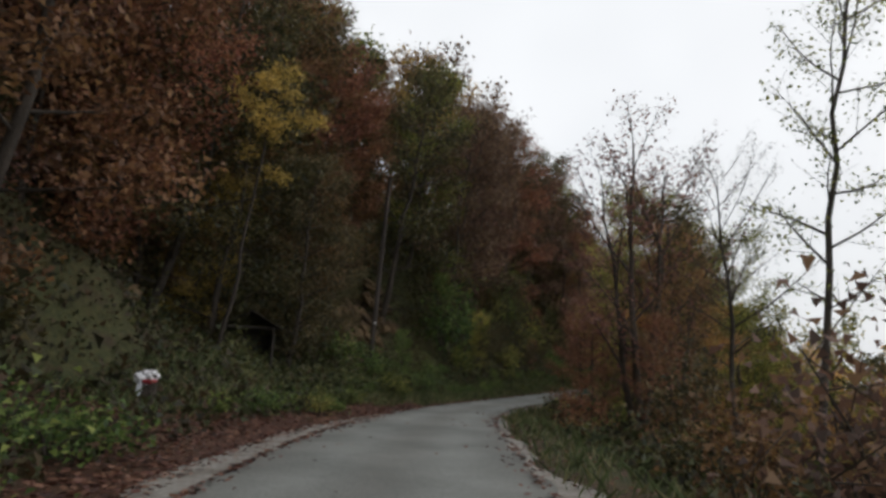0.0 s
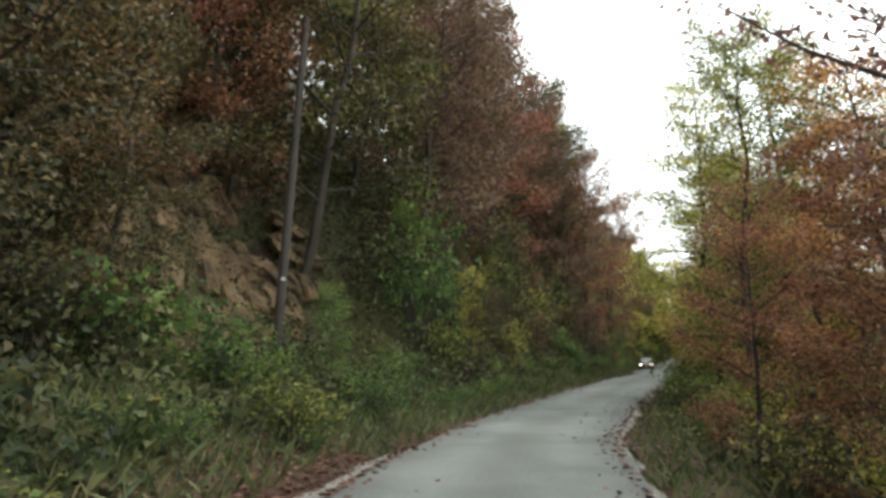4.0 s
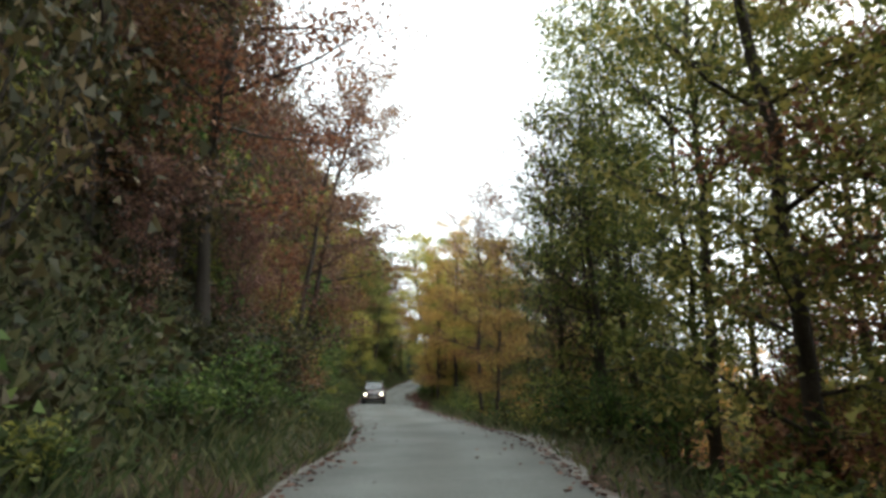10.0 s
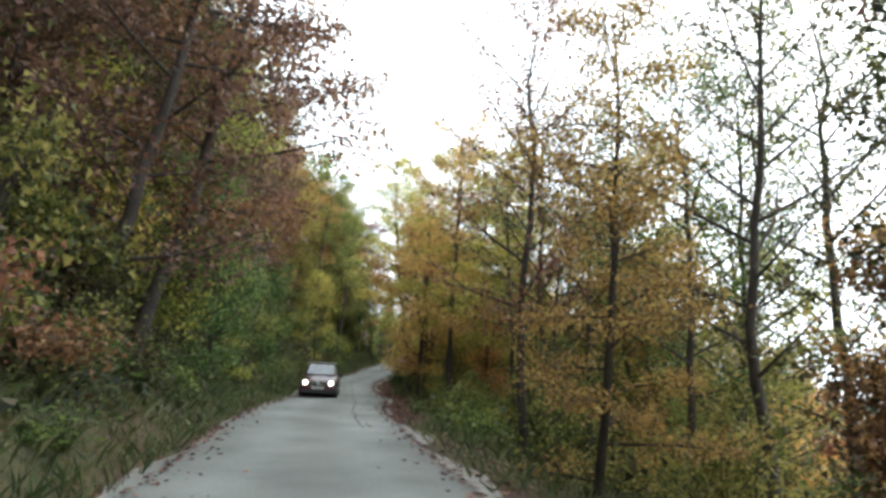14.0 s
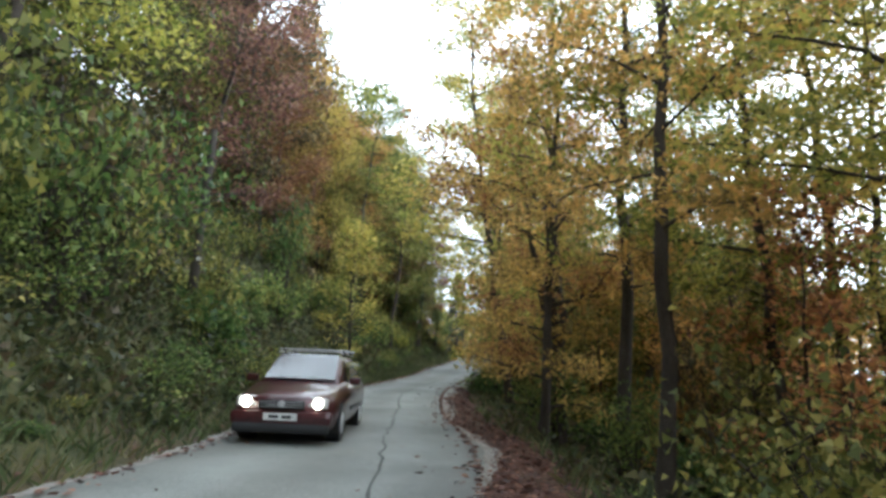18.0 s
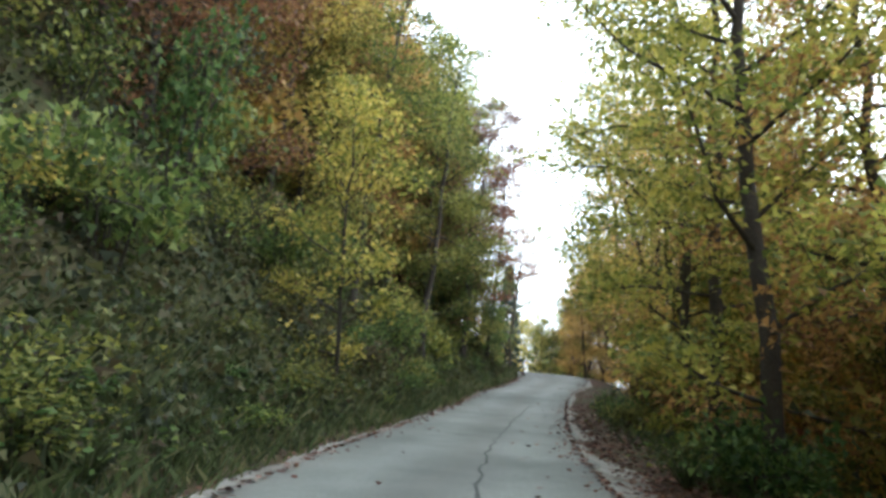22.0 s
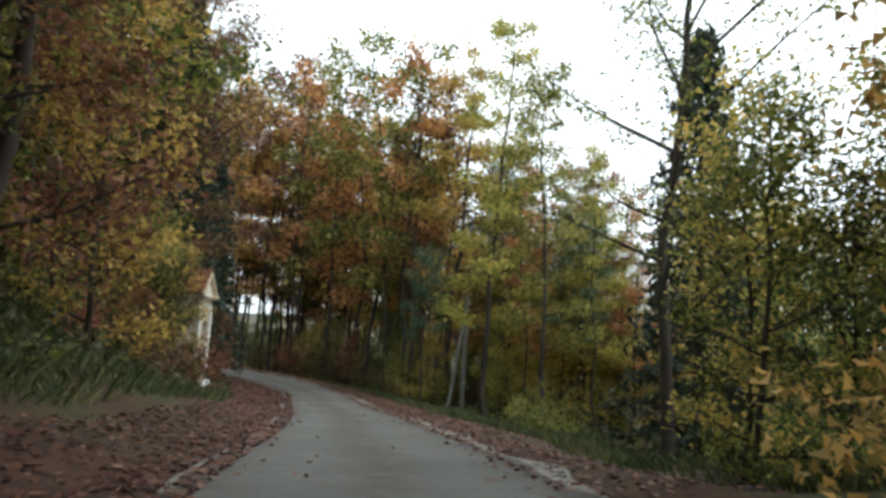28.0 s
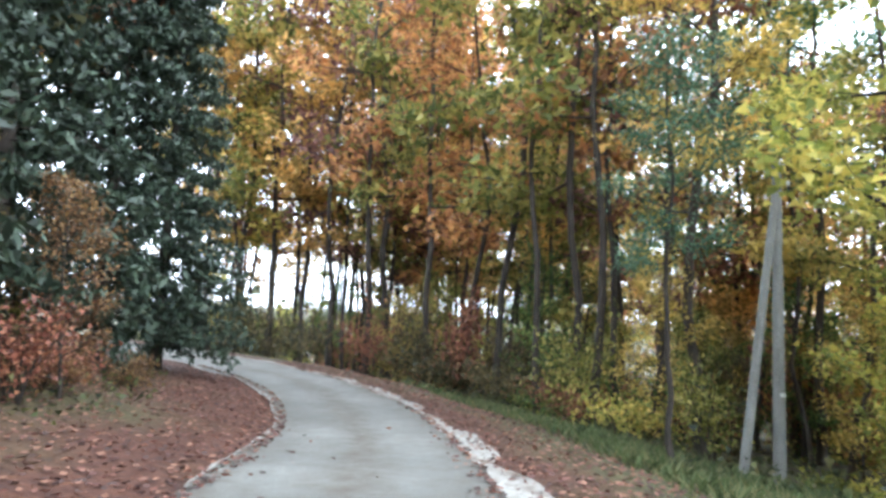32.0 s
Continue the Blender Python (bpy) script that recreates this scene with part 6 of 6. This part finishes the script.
    extrude_outline(bm, [(-W - 0.06, H + 0.1), (W + 0.06, H + 0.1), (0, apex - 0.04)], 0.2, "y", D - 0.2)
    part("gable", bm, PLASTER, t)
    ang = math.degrees(math.atan2(apex - H - 0.1, W + 0.14))
    ln = math.hypot(W + 0.2, apex - H - 0.06)
    for sd in (-1, 1):
        bm = bmesh.new()
        box(bm, (sd * (W + 0.14) / 2, -0.07, (H + 0.12 + apex) / 2), (ln, 0.2, 0.1), (0, sd * ang, 0), 0.02)
        part("rake", bm, CREAM, t, "cream raking cornice")
        bm = bmesh.new()
        box(bm, (sd * (W + 0.14) / 2, D / 2, (H + 0.16 + apex) / 2 + 0.02), (ln, D + 0.2, 0.04), (0, sd * ang, 0))
        slab = part("roof", bm, OLD_WOOD, t)
        proto = None
        rows_, cols_ = 7, 9
        for i in range(rows_):
            for j in range(cols_):
                u = (i + 0.5) / rows_
                px = sd * (W + 0.22) * (1 - u)
                pz = H + 0.15 + (apex - H - 0.02) * u + 0.05
                py = -0.14 + (D + 0.28) * (j + 0.5) / cols_
                if proto is None:
                    b2 = bmesh.new()
                    pts = [(-0.1, 0.0), (-0.06, 0.022), (0, 0.03), (0.06, 0.022), (0.1, 0.0), (0.1, -0.015), (-0.1, -0.015)]
                    extrude_outline(b2, pts, 0.25, "x", -0.125)
                    proto = bpy.data.meshes.new("roof_tile")
                    b2.to_mesh(proto)
                    b2.free()
                    proto.materials.append(TILE)
                tile = new("roof_tile", proto)
                tile.parent = slab
                tile.matrix_local = pose(px, py, pz, random.uniform(-2, 2), sd * (ang - 5), random.uniform(-2, 2))
    bm = bmesh.new()
    rod(bm, (0, -0.16, apex + 0.1), (0, D + 0.12, apex + 0.1), 0.07, 0.07, 10)
    part("ridge", bm, TILE, t, "red clay ridge tiles")
    bm = bmesh.new()
    box(bm, (0, D / 2, -0.28), (2 * W + 0.1, D + 0.12, 0.55))
    part("foundation", bm, STONE_GREY, t, "rough grey foundation in the leaves")
    bm = bmesh.new()
    box(bm, (0, -0.12, 0.03), (1.15, 0.34, 0.12), bevel=0.015)
    part("step", bm, TRIM, t, "pale stone threshold step")
    bm = bmesh.new()
    box(bm, (0, 0.55, 0.05), (1.2, 0.9, 0.1))
    part("floor", bm, STONE_GREY, t)
    for k in range(8):
        bm = bmesh.new()
        xx = -0.35 + 0.1 * k
        rod(bm, (xx, 0.05, 0.12), (xx, 0.05, 1.12 + 0.06 * math.sin(k * 0.45)), 0.011, 0.011, 6)
        part("gate_bar", bm, IRON, t)
    for zz in (0.25, 0.6, 1.05):
        bm = bmesh.new()
        box(bm, (0, 0.05, zz), (0.8, 0.02, 0.025))
        part("gate_rail", bm, IRON, t)
    bm = bmesh.new()
    rod(bm, (0, 0.035, 0.78), (0, 0.06, 0.78), 0.06, 0.06, 12)
    part("gate_lock", bm, IRON, t, "round iron lock plate")
    bm = bmesh.new()
    box(bm, (0, 0.85, 1.0), (0.9, 0.28, 0.12), bevel=0.015)
    part("altar_shelf", bm, TRIM, t)
    return t


shrine(41.06, 146.33, 101.2, 0.72, 1.12)


# ---------------- oncoming car ----------------
def car(s, d):
    x, y = (float(q) for q in on_road(s, d))
    z = float(np.interp(s, STATION, LINE[:, 2]))
    tx, ty = (float(np.interp(s, STATION, TANG[:, k])) for k in (0, 1))
    turn = math.degrees(math.atan2(ty, tx)) + 180
    # own frame: +x is ahead, origin on the ground under the middle of the front bumper
    t = thing("car", "dark red estate car with roof bars and lit headlights", "car", pose(x, y, z, 0, 0, turn))
    RED = paint("dark_red_car_paint", (0.062, 0.011, 0.014), 0.32, 0.05, 1.5, 0.2, 0.7)
    BLACK = paint("black_plastic", (0.02, 0.02, 0.021), 0.6)
    RUBBER = paint("tyre_rubber", (0.022, 0.022, 0.022), 0.85)
    SILVER = paint("silver_metal", (0.66, 0.67, 0.68), 0.35, metal=0.6)
    GLASS, gnt, gb = mat("car_glass", 0.05)
    gb.inputs["Base Color"].default_value = (0.02, 0.03, 0.03, 1)
    gb.inputs["IOR"].default_value = 2.3
    gb.inputs["Coat Weight"].default_value = 1.0
    LAMP, lnt, lb = mat("lit_headlamp", 0.2)
    lb.inputs["Emission Color"].default_value = (1.0, 0.9, 0.68, 1)
    lb.inputs["Emission Strength"].default_value = 5.0
    CLEAR, cnt, cb = mat("lamp_glass", 0.1)
    cb.inputs["Base Color"].default_value = (0.6, 0.6, 0.58, 1)
    cb.inputs["Coat Weight"].default_value = 1.0

    def loft(name, sections, material, parent, label="", sub=2, soft_=0.18):
        """Rings of (half width, height) along x, mirrored, closed at the ends."""
        bm = bmesh.new()
        rings = []
        for xx, prof in sections:
            ring = [bm.verts.new((xx, w, h)) for w, h in prof] + [bm.verts.new((xx, -w, h)) for w, h in prof[::-1]]
            rings.append(ring)
        for a, b in zip(rings, rings[1:]):
            for i in range(len(a)):
                k = (i + 1) % len(a)
                bm.faces.new((a[i], b[i], b[k], a[k]))
        bm.faces.new(rings[0])
        bm.faces.new(rings[-1][::-1])
        bmesh.ops.recalc_face_normals(bm, faces=bm.faces[:])
        bmesh.ops.subdivide_edges(bm, edges=bm.edges[:], cuts=sub, use_grid_fill=True, smooth=soft_)
        for f_ in bm.faces:
            f_.smooth = True
        return part(name, bm, material, parent, label)

    body = loft("body", [
        (0.02, [(0.55, 0.3), (0.68, 0.42), (0.68, 0.6), (0.6, 0.7)]),
        (-0.25, [(0.72, 0.24), (0.8, 0.42), (0.8, 0.66), (0.68, 0.78)]),
        (-1.0, [(0.76, 0.22), (0.84, 0.45), (0.83, 0.76), (0.7, 0.9)]),
        (-1.5, [(0.76, 0.22), (0.85, 0.45), (0.85, 0.82), (0.74, 0.95)]),
        (-3.6, [(0.76, 0.22), (0.85, 0.45), (0.85, 0.86), (0.76, 0.95)]),
        (-4.2, [(0.74, 0.28), (0.83, 0.45), (0.82, 0.86), (0.74, 0.95)]),
        (-4.38, [(0.66, 0.36), (0.76, 0.5), (0.76, 0.84), (0.68, 0.92)]),
    ], RED, t)
    cabin = loft("cabin", [
        (-1.12, [(0.7, 0.88), (0.7, 0.9), (0.68, 0.92), (0.6, 0.93)]),
        (-1.95, [(0.74, 0.9), (0.72, 1.1), (0.62, 1.36), (0.5, 1.41)]),
        (-3.0, [(0.75, 0.9), (0.73, 1.12), (0.63, 1.4), (0.5, 1.45)]),
        (-3.8, [(0.75, 0.9), (0.72, 1.1), (0.61, 1.36), (0.5, 1.42)]),
        (-4.3, [(0.72, 0.88), (0.7, 0.98), (0.64, 1.05), (0.5, 1.1)]),
    ], RED, t, "", 1, 0.0)
    # windscreen, side windows
    bm = bmesh.new()
    q = [bm.verts.new(p) for p in ((-1.12, 0.62, 1.0), (-1.12, -0.62, 1.0), (-1.88, -0.54, 1.44), (-1.88, 0.54, 1.44))]
    bm.faces.new(q)
    bmesh.ops.solidify(bm, geom=bm.faces[:], thickness=-0.03)
    part("windscreen", bm, GLASS, t, "sky-reflecting windscreen")
    for sd in (-1, 1):
        for x0, x1 in ((-1.55, -2.3), (-2.38, -3.2), (-3.28, -3.95)):
            bm = bmesh.new()
            pts = [(x0 + (0.0), 0.755 * sd, 0.98), (x1, 0.765 * sd, 0.98), (x1 - 0.02, 0.66 * sd, 1.34), (min(x0, -1.95) - 0.03, 0.655 * sd, 1.33)]
            bm.faces.new([bm.verts.new(p) for p in pts])
            bmesh.ops.solidify(bm, geom=bm.faces[:], thickness=0.02)
            part("side_window", bm, GLASS, t)
        bm = bmesh.new()
        box(bm, (-1.5, sd * 0.93, 0.98), (0.14, 0.2, 0.13), (0, 0, 0), 0.035)
        part("mirror", bm, RED, t, "dark red door mirror")
        bm = bmesh.new()
        box(bm, (-0.03, sd * 0.56, 0.64), (0.16, 0.3, 0.17), (0, -18, -sd * 14), 0.04)
        lamp = part("headlight", bm, CLEAR, t)
        bm = bmesh.new()
        rod(bm, (0.02, sd * 0.56, 0.64), (0.09, sd * 0.56, 0.645), 0.085, 0.07, 18)
        part("bulb", bm, LAMP, lamp, "glowing warm headlamp")
        bm = bmesh.new()
        box(bm, (-2.75, sd * 0.58, 1.47), (1.7, 0.03, 0.03), (0, 0, 0), 0.008)
        part("roof_rail", bm, SILVER, t)
        bm = bmesh.new()
        box(bm, (-2.5, sd * 0.86, 0.5), (1.7, 0.03, 0.06), (0, 0, 0), 0.01)
        part("side_trim", bm, BLACK, t)
        bm = bmesh.new()
        box(bm, (-2.75, sd * 0.858, 0.8), (0.18, 0.03, 0.035), (0, 0, 0), 0.01)
        part("door_handle", bm, BLACK, t)
    for xx in (-2.3, -3.2):
        bm = bmesh.new()
        box(bm, (xx, 0, 1.53), (0.07, 1.36, 0.035), (0, 0, 0), 0.012)
        bar = part("roof_bar", bm, SILVER, t, "silver roof bar")
        for sd in (-1, 1):
            bm = bmesh.new()
            box(bm, (xx, sd * 0.58, 1.49), (0.09, 0.06, 0.07), (0, 0, 0), 0.01)
            part("clamp", bm, BLACK, bar)
    bm = bmesh.new()
    box(bm, (-0.03, 0, 0.41), (0.26, 1.58, 0.22), (0, 0, 0), 0.09)
    part("bumper", bm, RED, t)
    # intake, widened in black to stand for the shadow under the bumper
    bm = bmesh.new()
    box(bm, (0.0, 0, 0.26), (0.2, 1.5, 0.16), (0, 0, 0), 0.06)
    part("shaded_intake", bm, BLACK, t)
    bm = bmesh.new()
    box(bm, (0.06, 0, 0.61), (0.05, 0.72, 0.13), (0, 0, 0), 0.02)
    grille = part("grille", bm, BLACK, t)
    for k in range(3):
        bm = bmesh.new()
        box(bm, (0.092, 0, 0.575 + 0.035 * k), (0.01, 0.68, 0.008))
        part("slat", bm, SILVER, grille)
    bm = bmesh.new()
    rod(bm, (0.08, 0, 0.62), (0.105, 0, 0.62), 0.055, 0.05, 16)
    part("badge", bm, SILVER, grille, "plain round chrome badge")
    bm = bmesh.new()
    box(bm, (0.108, -0.0, 0.43), (0.015, 0.52, 0.11), (0, 0, 0), 0.006)
    plate = part("number_plate", bm, paint("white_plate", (0.7, 0.7, 0.68), 0.4), t)
    for k in range(2):
        bm = bmesh.new()
        box(bm, (0.117, -0.1 + 0.2 * k, 0.43), (0.004, 0.15, 0.045))
        part("plate_bar", bm, BLACK, plate)
    for sd in (-1, 1):
        bm = bmesh.new()
        rod(bm, (-1.2, sd * 0.3, 0.955), (-1.45, sd * 0.05 - 0.15, 1.09), 0.009, 0.007, 5)
        part("wiper", bm, BLACK, t)
        for xx in (-0.8, -3.45):
            bm = bmesh.new()
            rod(bm, (xx, sd * 0.6, 0.33), (xx, sd * 0.838, 0.33), 0.33, 0.33, 24)
            part("wheel_arch", bm, BLACK, t)
            bm = bmesh.new()
            rod(bm, (xx, sd * 0.62, 0.3), (xx, sd * 0.82, 0.3), 0.3, 0.3, 28)
            bmesh.ops.bevel(bm, geom=[e for e in bm.edges if len(e.link_faces) == 2 and e.calc_face_angle(0) > 1.0], offset=0.03, segments=2, affect="EDGES")
            wheel = part("wheel", bm, RUBBER, t)
            bm = bmesh.new()
            rod(bm, (xx, sd * 0.76, 0.3), (xx, sd * 0.845, 0.3), 0.19, 0.17, 20)
            part("rim", bm, SILVER, wheel, "dull silver wheel rim")
    return t


car(93.4, 1.0)

# ---------------- tar-filled cracks in the road ----------------


def crack(name, pts, width):
    p = np.array(pts, float)
    s = np.arange(p[0, 0], p[-1, 0], 0.35)
    d = np.interp(s, p[:, 0], p[:, 1]) + 0.05 * waves(s, s * 0, 1.6, 61) + 0.025 * waves(s, s * 0, 0.6, 62)
    w = width * (0.7 + 0.4 * waves(s, s * 0, 0.9, 63))
    me = ribbon(name, s, d - np.clip(w, 0.012, 1), d + np.clip(w, 0.012, 1), 0.006, 0.006, TAR, 2)
    return tagged(new(name, me), "dark tar-filled crack wandering along the asphalt", "road crack", kind="structure")


crack("road_crack_1", [(80, -1.0), (88, -0.95), (90.6, -0.88), (93, -0.6), (95.7, -0.57), (99, -0.73), (102, -0.7), (105, -0.48), (108, -0.35), (113, -0.36), (118, -0.4), (124, -0.6)], 0.028)
crack("road_crack_2", [(34, -0.9), (38, -0.8), (42, -1.2)], 0.022)
